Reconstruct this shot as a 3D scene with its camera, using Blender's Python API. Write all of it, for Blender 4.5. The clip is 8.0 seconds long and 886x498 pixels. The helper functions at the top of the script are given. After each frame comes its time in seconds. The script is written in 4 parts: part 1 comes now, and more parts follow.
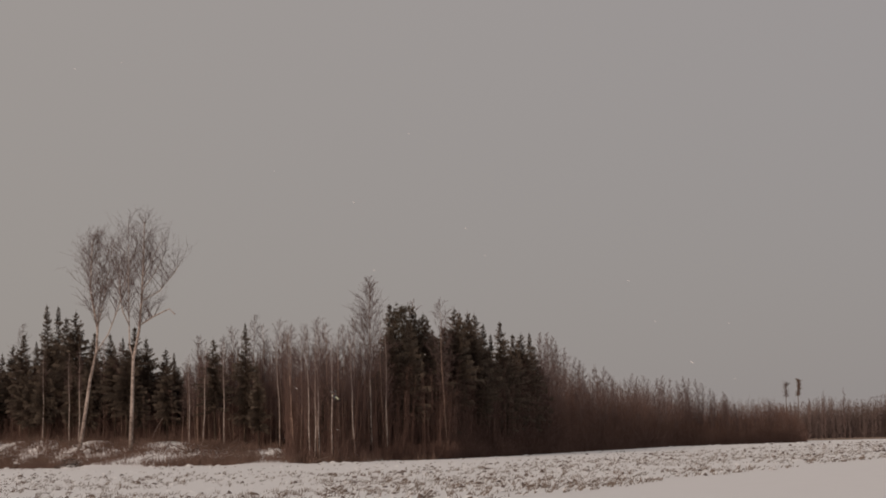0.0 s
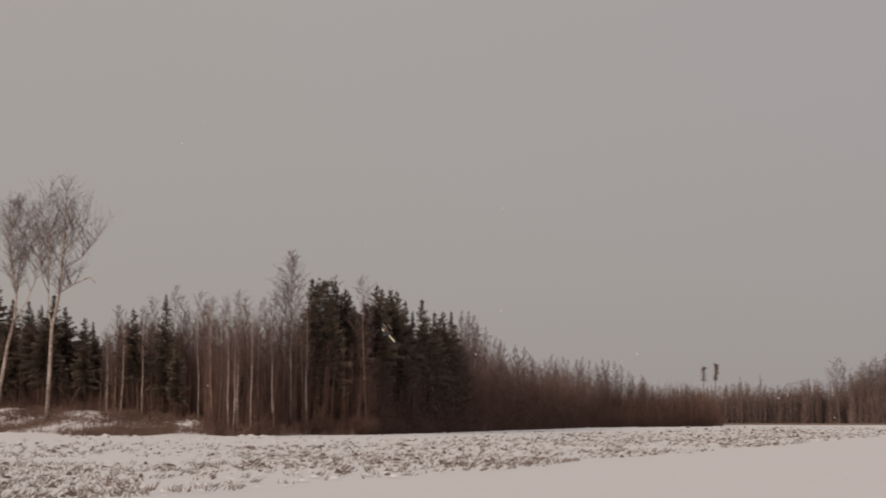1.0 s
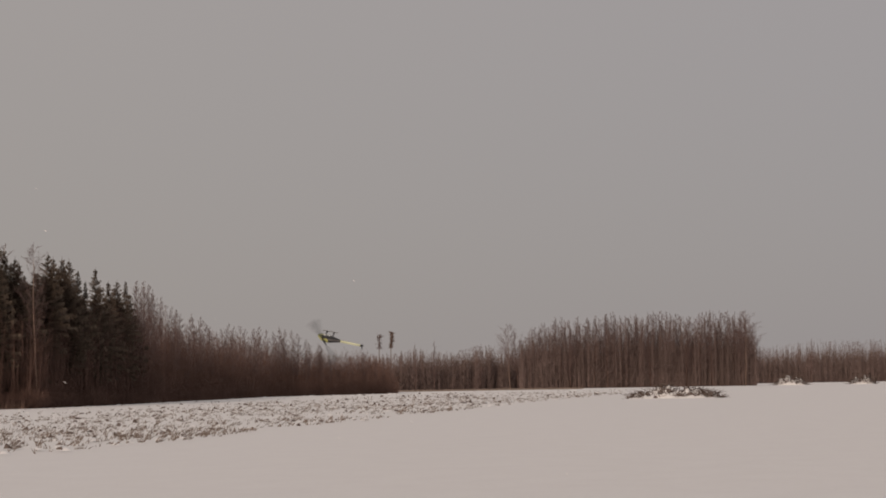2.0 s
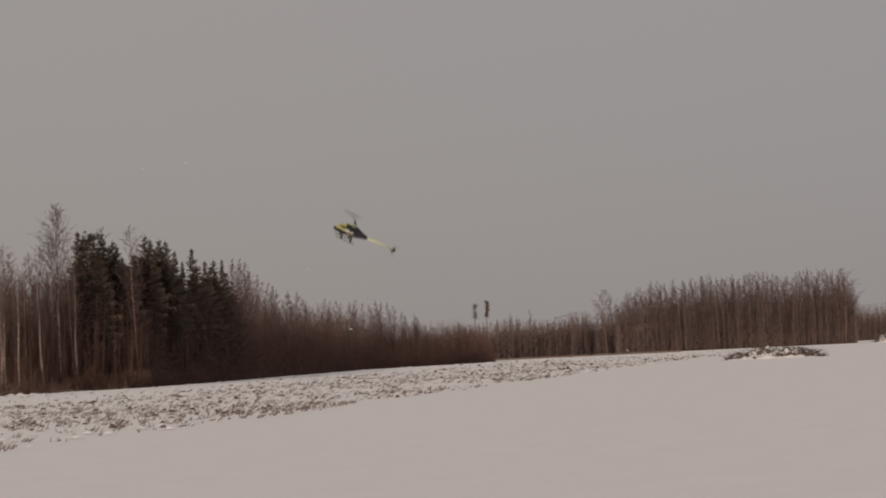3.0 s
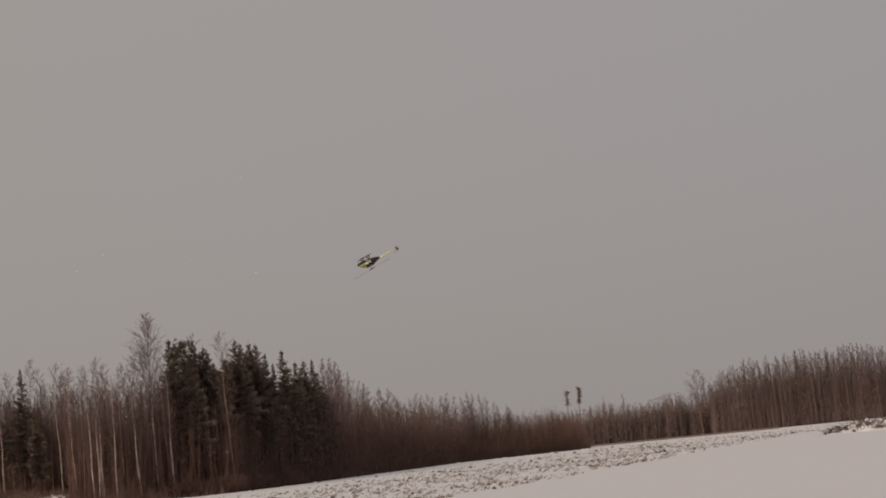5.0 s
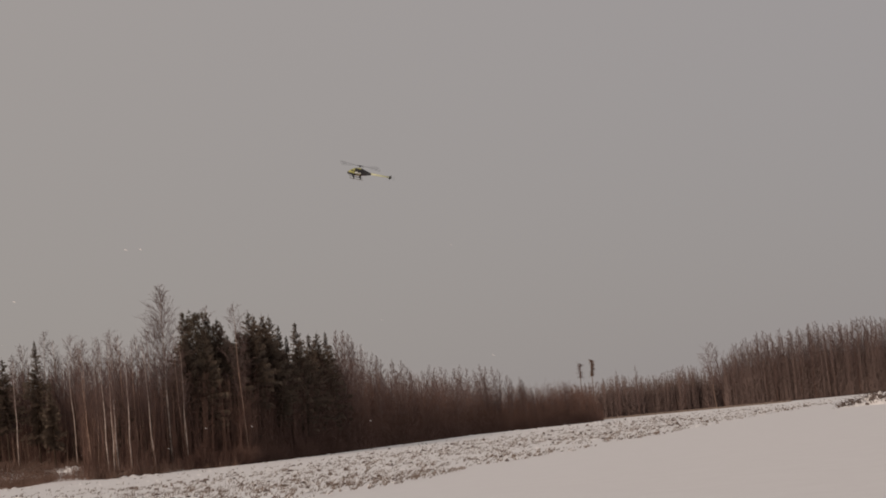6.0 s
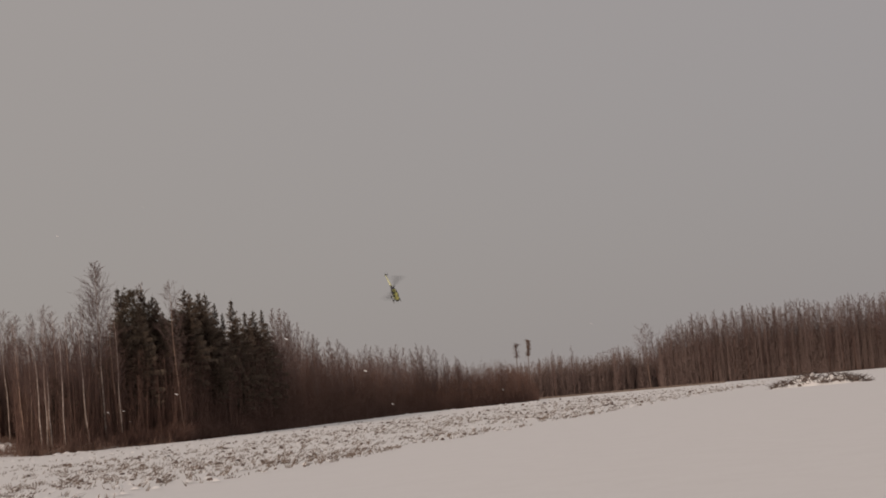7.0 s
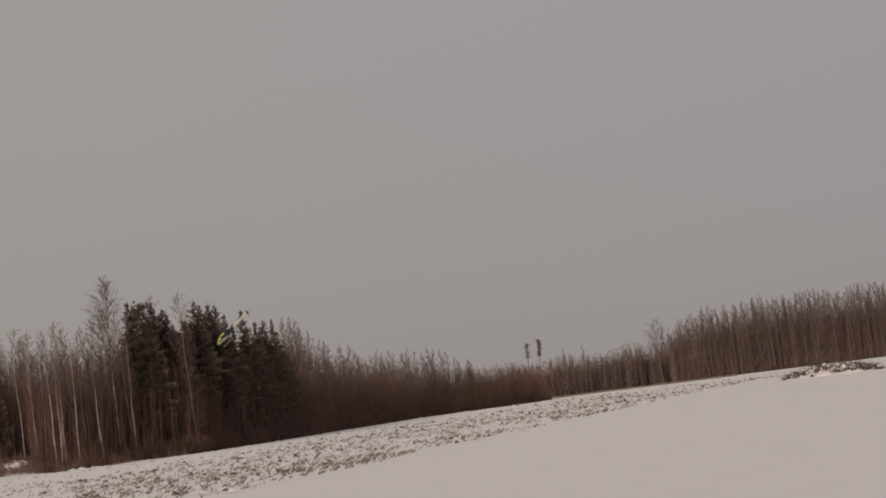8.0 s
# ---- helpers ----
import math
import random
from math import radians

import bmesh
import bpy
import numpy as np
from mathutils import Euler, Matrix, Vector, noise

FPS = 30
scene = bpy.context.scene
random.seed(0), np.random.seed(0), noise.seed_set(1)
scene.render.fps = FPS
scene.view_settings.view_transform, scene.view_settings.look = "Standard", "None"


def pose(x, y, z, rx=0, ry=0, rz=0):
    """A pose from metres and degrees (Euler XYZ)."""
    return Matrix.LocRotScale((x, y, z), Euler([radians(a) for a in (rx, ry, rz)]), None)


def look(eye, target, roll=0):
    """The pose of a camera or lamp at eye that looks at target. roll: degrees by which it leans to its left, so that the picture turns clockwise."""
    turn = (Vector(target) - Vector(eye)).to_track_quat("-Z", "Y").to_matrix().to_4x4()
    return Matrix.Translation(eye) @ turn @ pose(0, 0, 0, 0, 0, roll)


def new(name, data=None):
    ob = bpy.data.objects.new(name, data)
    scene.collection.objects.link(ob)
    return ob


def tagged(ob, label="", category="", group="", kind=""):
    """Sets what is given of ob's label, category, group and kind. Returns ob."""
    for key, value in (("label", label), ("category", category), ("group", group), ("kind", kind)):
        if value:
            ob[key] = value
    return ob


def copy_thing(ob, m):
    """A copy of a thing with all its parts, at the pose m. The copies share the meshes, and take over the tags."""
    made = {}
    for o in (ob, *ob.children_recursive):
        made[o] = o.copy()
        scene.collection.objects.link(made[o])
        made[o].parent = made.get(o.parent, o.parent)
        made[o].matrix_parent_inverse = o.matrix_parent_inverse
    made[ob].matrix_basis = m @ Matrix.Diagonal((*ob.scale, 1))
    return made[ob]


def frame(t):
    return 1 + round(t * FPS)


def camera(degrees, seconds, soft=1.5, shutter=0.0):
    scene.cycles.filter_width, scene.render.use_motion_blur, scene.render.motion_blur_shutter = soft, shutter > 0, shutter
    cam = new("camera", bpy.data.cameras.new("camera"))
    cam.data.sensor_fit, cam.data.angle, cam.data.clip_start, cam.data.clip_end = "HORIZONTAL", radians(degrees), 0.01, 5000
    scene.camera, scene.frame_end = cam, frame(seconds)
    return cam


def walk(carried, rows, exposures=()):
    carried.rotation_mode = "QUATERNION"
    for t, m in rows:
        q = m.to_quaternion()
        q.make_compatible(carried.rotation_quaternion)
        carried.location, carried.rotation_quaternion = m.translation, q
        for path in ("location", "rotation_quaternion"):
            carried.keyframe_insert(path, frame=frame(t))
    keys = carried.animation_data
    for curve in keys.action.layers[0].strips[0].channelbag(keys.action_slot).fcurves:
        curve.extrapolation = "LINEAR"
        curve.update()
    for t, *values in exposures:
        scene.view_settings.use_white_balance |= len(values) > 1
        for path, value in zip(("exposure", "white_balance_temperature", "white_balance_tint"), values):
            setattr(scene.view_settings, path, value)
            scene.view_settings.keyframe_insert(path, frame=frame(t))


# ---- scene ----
EYE = Vector((0.0, 0.0, 1.7))
# seconds, heading (degrees right of north), tilt upwards, roll
VIEWS = [
    (0, -2.600, 6.488, -1.330),
    (0.5, -2.640, 5.955, -0.430),
    (1, -0.035, 5.680, 0.050),
    (1.2, 2.640, 5.530, 0.560),
    (1.5, 7.360, 5.266, -0.200),
    (1.7, 10.824, 4.890, -0.520),
    (2.8, 9.145, 3.820, -2.865),
    (3, 7.709, 3.612, -2.702),
    (3.5, 5.027, 3.285, -2.545),
    (4, 6.261, 3.699, -2.868),
    (4.2, 7.315, 4.148, -3.451),
    (4.4, 7.342, 5.245, -4.357),
    (4.5, 6.990, 5.628, -5.300),
    (4.8, 5.825, 6.828, -5.470),
    (5, 5.028, 6.875, -5.620),
    (5.2, 4.400, 7.010, -5.900),
    (6.3, 4.672, 5.497, -5.260),
    (6.5, 4.993, 5.276, -5.210),
    (7, 6.535, 5.099, -5.122),
    (7.5, 7.138, 5.193, -4.635),
    (8, 6.294, 5.222, -7.090),
]


def heading(az, el=0.0):
    a, e = radians(az), radians(el)
    return Vector((math.sin(a) * math.cos(e), math.cos(a) * math.cos(e), math.sin(e)))


cam = camera(29.28, 8.0, soft=1.8, shutter=0.15)
walk(cam, [(t, look(EYE, EYE + heading(a, e), r)) for t, a, e, r in VIEWS],
     exposures=[(0, -0.28), (0.3, -0.14), (0.6, -0.1), (1.2, -0.05), (1.7, -0.1), (2.8, -0.26), (4.0, -0.24), (8.0, -0.2)])

# ---- light: hazy overcast with a weak low sun behind the viewer ----
SUN_EL, SUN_AZ = 20.0, 215.0
world = bpy.data.worlds.new("overcast")
scene.world = world
world.use_nodes = True
wn, wl = world.node_tree.nodes, world.node_tree.links
wn.clear()
out = wn.new("ShaderNodeOutputWorld")
bg = wn.new("ShaderNodeBackground")
sky = wn.new("ShaderNodeTexSky")
sky.sky_type, sky.sun_disc = "NISHITA", False
sky.sun_elevation, sky.sun_rotation = radians(SUN_EL), radians(SUN_AZ)
sky.air_density, sky.dust_density = 1.0, 4.0
# cloud deck: an even grey, warmer to the west and cooler to the east
coord = wn.new("ShaderNodeTexCoord")
split = wn.new("ShaderNodeSeparateXYZ")
ramp = wn.new("ShaderNodeValToRGB")
ramp.color_ramp.elements[0].position, ramp.color_ramp.elements[0].color = 0.3, (0.402, 0.362, 0.335, 1)
ramp.color_ramp.elements[1].position, ramp.color_ramp.elements[1].color = 0.75, (0.370, 0.340, 0.338, 1)
shift = wn.new("ShaderNodeMath")
shift.operation = "MULTIPLY_ADD"
shift.inputs[1].default_value, shift.inputs[2].default_value = 0.5, 0.5
wl.new(coord.outputs["Generated"], split.inputs[0])
wl.new(split.outputs["X"], shift.inputs[0])
wl.new(shift.outputs[0], ramp.inputs[0])
scaled = wn.new("ShaderNodeVectorMath")
scaled.operation = "SCALE"
scaled.inputs["Scale"].default_value = 0.09
wl.new(sky.outputs[0], scaled.inputs[0])
mix = wn.new("ShaderNodeMix")
mix.data_type = "RGBA"
mix.inputs["Factor"].default_value = 0.93
wl.new(scaled.outputs[0], mix.inputs["A"])
wl.new(ramp.outputs[0], mix.inputs["B"])
wl.new(mix.outputs["Result"], bg.inputs["Color"])
deck = wn.new("ShaderNodeMath")
deck.operation = "MULTIPLY_ADD"
deck.inputs[1].default_value, deck.inputs[2].default_value = 0.38, 0.965
wl.new(split.outputs["Z"], deck.inputs[0])
wl.new(deck.outputs[0], bg.inputs["Strength"])
wl.new(bg.outputs[0], out.inputs[0])

sun = new("sun", bpy.data.lights.new("sun", "SUN"))
sun.data.energy, sun.data.angle, sun.data.color = 1.42, radians(10), (1.0, 0.77, 0.64)
sun.matrix_world = look(heading(SUN_AZ, SUN_EL) * 50, (0, 0, 0))


# ---- materials ----
def material(name, low, high, scale=4.0, fine=40.0, rough=0.9, bump=0.3, metal=0.0, spec=0.3, random_tint=0.0):
    """Two colours mixed by coarse and fine noise, with fine relief."""
    m = bpy.data.materials.new(name)
    m.use_nodes = True
    n, l = m.node_tree.nodes, m.node_tree.links
    b = n["Principled BSDF"]
    b.inputs["Roughness"].default_value, b.inputs["Metallic"].default_value = rough, metal
    b.inputs["Specular IOR Level"].default_value = spec
    pos = n.new("ShaderNodeTexCoord")
    coarse, small = n.new("ShaderNodeTexNoise"), n.new("ShaderNodeTexNoise")
    coarse.inputs["Scale"].default_value, small.inputs["Scale"].default_value = scale, fine
    coarse.inputs["Detail"].default_value = small.inputs["Detail"].default_value = 3.0
    for t in (coarse, small):
        l.new(pos.outputs["Object"], t.inputs["Vector"])
    add = n.new("ShaderNodeMath")
    add.operation = "ADD"
    l.new(coarse.outputs["Fac"], add.inputs[0])
    l.new(small.outputs["Fac"], add.inputs[1])
    last = add
    if random_tint:
        info = n.new("ShaderNodeObjectInfo")
        tint = n.new("ShaderNodeMath")
        tint.operation = "MULTIPLY_ADD"
        tint.inputs[1].default_value = random_tint
        l.new(info.outputs["Random"], tint.inputs[0])
        l.new(add.outputs[0], tint.inputs[2])
        last = tint
    r = n.new("ShaderNodeMapRange")
    r.inputs["From Min"].default_value, r.inputs["From Max"].default_value = 0.7, 1.3 + random_tint
    l.new(last.outputs[0], r.inputs["Value"])
    c = n.new("ShaderNodeMix")
    c.data_type = "RGBA"
    c.inputs["A"].default_value, c.inputs["B"].default_value = (*low, 1), (*high, 1)
    l.new(r.outputs[0], c.inputs["Factor"])
    l.new(c.outputs["Result"], b.inputs["Base Color"])
    if bump:
        h = n.new("ShaderNodeBump")
        h.inputs["Strength"].default_value, h.inputs["Distance"].default_value = bump, 0.02
        l.new(small.outputs["Fac"], h.inputs["Height"])
        l.new(h.outputs[0], b.inputs["Normal"])
    return m


SNOW = material("snow", (0.825, 0.812, 0.805), (0.86, 0.85, 0.842), 0.9, 7, 0.75, 0.15, spec=0.2)
BIRCH_BARK = material("birch_bark", (0.16, 0.105, 0.08), (0.55, 0.38, 0.29), 1.2, 7, 0.8, 0.3, random_tint=0.5)
PALE_BARK = material("pale_birch_bark", (0.16, 0.12, 0.10), (0.60, 0.50, 0.44), 0.5, 4, 0.8, 0.3)
GREY_BARK = material("aspen_bark", (0.1, 0.07, 0.055), (0.27, 0.185, 0.145), 0.9, 6, 0.85, 0.3, random_tint=0.4)
TWIG = material("twigs", (0.115, 0.075, 0.067), (0.205, 0.142, 0.128), 0.5, 5, 0.9, 0.0, random_tint=0.3)
BRUSH = material("brush_twigs", (0.112, 0.066, 0.053), (0.2, 0.124, 0.099), 0.3, 3, 0.9, 0.0)
CONIFER_BARK = material("conifer_bark", (0.06, 0.045, 0.035), (0.14, 0.10, 0.07), 2, 9, 0.9, 0.3)
# both needle colours are lightened to stand in for snowy haze over the conifers
NEEDLES = material("needles", (0.088, 0.066, 0.05), (0.15, 0.116, 0.088), 0.7, 6, 0.8, 0.0, random_tint=0.3)
PINE_NEEDLES = material("pine_needles", (0.09, 0.069, 0.05), (0.152, 0.121, 0.088), 0.7, 6, 0.8, 0.0)
SOIL = material("soil", (0.075, 0.058, 0.05), (0.2, 0.16, 0.14), 1.5, 12, 0.95, 0.4)
STRAW = material("dry_grass", (0.14, 0.11, 0.09), (0.31, 0.245, 0.20), 1.0, 8, 0.9, 0.0)
WEEDS = material("weed_stalks", (0.13, 0.08, 0.061), (0.28, 0.19, 0.15), 0.6, 6, 0.9, 0.0)
DEADWOOD = material("dead_wood", (0.06, 0.045, 0.038), (0.20, 0.15, 0.125), 1.5, 12, 0.9, 0.3)
YELLOW = material("yellow_paint", (0.36, 0.36, 0.10), (0.46, 0.46, 0.16), 3, 30, 0.3, 0.0, spec=0.5)
BLACK = material("carbon_black", (0.012, 0.012, 0.013), (0.03, 0.03, 0.031), 5, 60, 0.4, 0.1, spec=0.5)
WHITE = material("white_paint", (0.70, 0.70, 0.64), (0.8, 0.8, 0.74), 4, 30, 0.35, 0.0, spec=0.5)
PALE_YELLOW = material("pale_yellow_paint", (0.60, 0.62, 0.40), (0.72, 0.74, 0.50), 3, 30, 0.3, 0.0, spec=0.5)
BELLY = material("belly_paint", (0.10, 0.04, 0.032), (0.15, 0.065, 0.05), 4, 30, 0.4, 0.0, spec=0.5)
# twigs of the far woods, with distance haze put into a paler, greyer colour
HAZED_TWIGS = material("hazed_twigs", (0.145, 0.105, 0.092), (0.225, 0.165, 0.147), 0.1, 2, 0.9, 0.0)
SKID_GREY = material("skid_paint", (0.20, 0.20, 0.19), (0.30, 0.30, 0.28), 5, 40, 0.5, 0.0)
STEEL = material("steel", (0.35, 0.35, 0.36), (0.5, 0.5, 0.5), 8, 60, 0.3, 0.0, metal=1.0)


def spinning_blade_material():
    """A fast rotor blade, thinned out over the arc that it sweeps."""
    m = bpy.data.materials.new("whirling_blade")
    m.use_nodes = True
    n, l = m.node_tree.nodes, m.node_tree.links
    b = n["Principled BSDF"]
    b.inputs["Base Color"].default_value = (0.03, 0.03, 0.03, 1)
    b.inputs["Roughness"].default_value = 0.5
    b.inputs["Alpha"].default_value = 0.04
    return m


WHIRL = spinning_blade_material()


# ---- mesh helpers ----
class Soup:
    """Vertices and faces gathered before they become one mesh."""

    def __init__(self):
        self.v, self.f = [], []

    def tube(self, points, radii, sides=5, cap=True):
        points = [Vector(p) for p in points]
        rings = []
        for i, p in enumerate(points):
            d = points[min(i + 1, len(points) - 1)] - points[max(i - 1, 0)]
            d = d.normalized() if d.length > 1e-9 else Vector((0, 0, 1))
            a = d.orthogonal().normalized()
            b = d.cross(a)
            ring = []
            for k in range(sides):
                w = 2 * math.pi * k / sides
                self.v.append(p + (a * math.cos(w) + b * math.sin(w)) * radii[i])
                ring.append(len(self.v) - 1)
            rings.append(ring)
        for r, s in zip(rings, rings[1:]):
            for k in range(sides):
                self.f.append((r[k], r[(k + 1) % sides], s[(k + 1) % sides], s[k]))
        if cap:
            self.f.append(tuple(reversed(rings[0])))
            self.f.append(tuple(rings[-1]))

    def spike(self, p, q, r):
        """A three-sided thorn from p to q."""
        p, q = Vector(p), Vector(q)
        d = (q - p).normalized()
        a = d.orthogonal().normalized()
        b = d.cross(a)
        i = len(self.v)
        self.v += [p + a * r, p + (b * 0.87 - a * 0.5) * r, p - (b * 0.87 + a * 0.5) * r, q]
        self.f += [(i, i + 1, i + 3), (i + 1, i + 2, i + 3), (i + 2, i, i + 3)]

    def lump(self, centre, size, rng, rough=0.3):
        """A small uneven clod: a jittered octahedron with split sides."""
        i, c = len(self.v), Vector(centre)
        ring = [(1, 0), (0.55, 0.8), (-0.5, 0.85), (-1, 0.05), (-0.5, -0.85), (0.6, -0.8)]
        for x, y in ring:
            s = 1 + rng.uniform(-rough, rough)
            self.v.append(c + Vector((x * size[0] * s, y * size[1] * s, rng.uniform(-0.2, 0.2) * size[2])))
        for x, y in ring[::2]:
            s = 0.5 + rng.uniform(-rough, rough) * 0.6
            self.v.append(c + Vector((x * size[0] * s, y * size[1] * s, size[2] * rng.uniform(0.6, 1.1))))
        for k in range(3):
            a, b, d = i + 2 * k, i + (2 * k + 1) % 6, i + (2 * k + 2) % 6
            t, u = i + 6 + k, i + 6 + (k + 1) % 3
            self.f += [(a, b, t), (b, u, t), (b, d, u)]
        self.f += [(i + 6, i + 7, i + 8)]

    def mesh(self, name, *mats):
        m = bpy.data.meshes.new(name)
        m.from_pydata([tuple(p) for p in self.v], [], self.f)
        for x in mats:
            m.materials.append(x)
        m.update()
        return m


def part(name, data, parent, label=""):
    ob = new(name, data)
    ob.parent = parent
    if label:
        ob["label"] = label
    return ob


def smooth(me):
    me.polygons.foreach_set("use_smooth", [True] * len(me.polygons))
    me.update()
    return me


def lerp_table(table, x):
    if x <= table[0][0]:
        return table[0][1]
    for (a, p), (b, q) in zip(table, table[1:]):
        if x <= b:
            return p + (q - p) * (x - a) / (b - a)
    return table[-1][1]


# ---- plan ----
# distance of the wood's foot by heading
EDGE = [(-40, 178), (-17.3, 176), (-14.5, 161), (-11.8, 155), (-8.5, 151), (-6.2, 153), (-4.5, 159), (-2.5, 164), (-0.5, 182), (1, 203),
        (3.3, 243), (5, 290), (7, 308), (9.1, 335)]
# height of the bank in the wood's corner clearing
BANK = [(-40, 2.9), (-17.3, 2.9), (-14, 2.4), (-11.8, 2.2), (-9.9, 1.8), (-8, 1.5), (-6, 0.8), (-4.5, 0.4), (-3, 0.0)]
# elevation of the tree tops by heading
TOPS = [(-40, 3.5), (-17.3, 3.5), (-15.8, 4.0), (-14.6, 3.9), (-13, 3.6), (-11.8, 3.0), (-10.8, 3.6), (-9.1, 4.0), (-8.1, 4.05), (-6.7, 4.1), (-6.2, 3.7),
        (-5.1, 4.1), (-3.6, 4.3), (-2.5, 4.2), (-1.5, 3.9), (-0.8, 3.7), (0.5, 3.4), (1.1, 3.1), (1.8, 2.6), (2.4, 2.37), (3.3, 1.98),
        (5.2, 1.8), (5.9, 1.5), (6.5, 1.25), (7.6, 1.0), (8.9, 0.97), (9.2, 0.85)]
# elevation up to which stems and brush close the view
DENSE = [(-40, 1.3), (-17, 1.4), (-11.8, 1.5), (-11, 2.3), (-8, 2.0), (-5, 1.9), (-4.5, 2.0), (0.4, 2.0), (1.16, 1.85), (2.1, 1.65), (3.05, 1.55), (4, 1.37),
         (4.92, 1.12), (5.86, 0.95), (6.82, 1.0), (7.77, 0.98), (8.73, 0.95), (9.2, 0.86)]


def ground_height(x, y):
    """The lie of the land: level field, and a bank that climbs into the wood to the north-west."""
    d = math.hypot(x, y)
    if d < 1 or y <= 0:
        return 0.0
    az = math.degrees(math.atan2(x, y))
    if az > 9.2 or az < -60:
        return 0.0
    e = lerp_table(EDGE, az)
    s = min(max((d - e + 1) / 13.0, 0), 1)
    z = lerp_table(BANK, az) * s * s * (3 - 2 * s)
    if 0 < s and az < -4:
        z += 0.35 * min(s * 4, 1) * noise.noise((x * 0.25, y * 0.12, 0.0))
    return z


def spot(az, d):
    p = heading(az) * d
    return p.x, p.y, ground_height(p.x, p.y)


def field_border(y):
    """East end of the rough field at that northing."""
    return -3.6 + (y - 42.0) * 0.39


# ---- ground ----
def build_ground():
    azs = list(np.arange(-180, -24, 6.0)) + list(np.arange(-24, 28, 0.25)) + list(np.arange(28, 180, 6.0))
    rs = [0.5, 1.5, 3, 6] + [10 * 1.06 ** k for k in range(78)] + [1100, 1500, 2200, 3200, 4800]
    rs = sorted(set(rs + list(np.arange(168, 235, 2.0))))
    s = Soup()
    s.v.append(Vector((0, 0, 0)))
    na = len(azs)
    for r in rs:
        for a in azs:
            p = heading(a) * r
            z = ground_height(p.x, p.y)
            if r > 6:
                z += 0.004 * noise.noise((p.x * 0.06, p.y * 0.03, 3.0))
            s.v.append(Vector((p.x, p.y, z)))
    for j in range(na):
        s.f.append((0, 1 + (j + 1) % na, 1 + j))
    for i in range(len(rs) - 1):
        for j in range(na):
            a, b = 1 + i * na + j, 1 + i * na + (j + 1) % na
            s.f.append((a, b, b + na, a + na))
    ob = new("ground", smooth(s.mesh("ground", SNOW)))
    tagged(ob, "flat snow-covered farmland under a smooth fresh layer", "ground", kind="structure")


def field_material():
    """Snow that the wind has thinned over ploughed soil."""
    m = bpy.data.materials.new("ploughed_snow")
    m.use_nodes = True
    n, l = m.node_tree.nodes, m.node_tree.links
    b = n["Principled BSDF"]
    b.inputs["Roughness"].default_value, b.inputs["Specular IOR Level"].default_value = 0.85, 0.2
    pos = n.new("ShaderNodeTexCoord")
    big, small = n.new("ShaderNodeTexNoise"), n.new("ShaderNodeTexNoise")
    for t, sc, det in ((big, 0.12, 2), (small, 4.5, 5)):
        t.inputs["Scale"].default_value, t.inputs["Detail"].default_value = sc, det
        l.new(pos.outputs["Object"], t.inputs["Vector"])
    k = n.new("ShaderNodeMath")
    k.operation = "MULTIPLY_ADD"
    k.inputs[1].default_value = 0.45
    l.new(big.outputs["Fac"], k.inputs[0])
    l.new(small.outputs["Fac"], k.inputs[2])
    r = n.new("ShaderNodeMapRange")
    r.inputs["From Min"].default_value, r.inputs["From Max"].default_value = 0.97, 1.12
    l.new(k.outputs[0], r.inputs["Value"])
    c = n.new("ShaderNodeMix")
    c.data_type = "RGBA"
    c.inputs["A"].default_value, c.inputs["B"].default_value = (0.84, 0.83, 0.82, 1), (0.48, 0.42, 0.38, 1)
    l.new(r.outputs[0], c.inputs["Factor"])
    l.new(c.outputs["Result"], b.inputs["Base Color"])
    return m


PATCHY_SNOW = field_material()


def in_field(x, y):
    az = math.degrees(math.atan2(x, y))
    d = math.hypot(x, y)
    wobble = 1.2 * noise.noise((y * 0.08, 7.0, 0.0))
    if x > field_border(y) + wobble or d < 20:
        return False
    far = lerp_table(EDGE, az) - 1.5 if az < 9.2 else 400.0
    return d < far


def build_field():
    azs = list(np.arange(-26, 17.2, 0.16))
    rs = [24.0]
    while rs[-1] < 400:
        rs.append(rs[-1] + 0.18 + rs[-1] * 0.0035)
    s, index = Soup(), {}
    for i, r in enumerate(rs):
        for j, a in enumerate(azs):
            p = heading(a) * r
            if in_field(p.x, p.y):
                h = noise.noise((p.x * 0.9, p.y * 0.9, 1.0)) * 0.035 + noise.noise((p.x * 2.3, p.y * 2.3, 5.0)) * 0.035
                index[i, j] = len(s.v)
                inside = min((field_border(p.y) - p.x + 1.5) / 8.0, 1.0)
                s.v.append(Vector((p.x, p.y, -0.04 + max(inside, 0) * 0.11 + h * max(inside, 0.1))))
    for (i, j), a in index.items():
        q = (index.get((i, j + 1)), index.get((i + 1, j + 1)), index.get((i + 1, j)))
        if None not in q:
            s.f.append((a, *q))
    ob = new("ploughed_field", smooth(s.mesh("ploughed_field", PATCHY_SNOW)))
    tagged(ob, "ploughed stubble field thinly covered with patchy snow", "field", kind="structure")


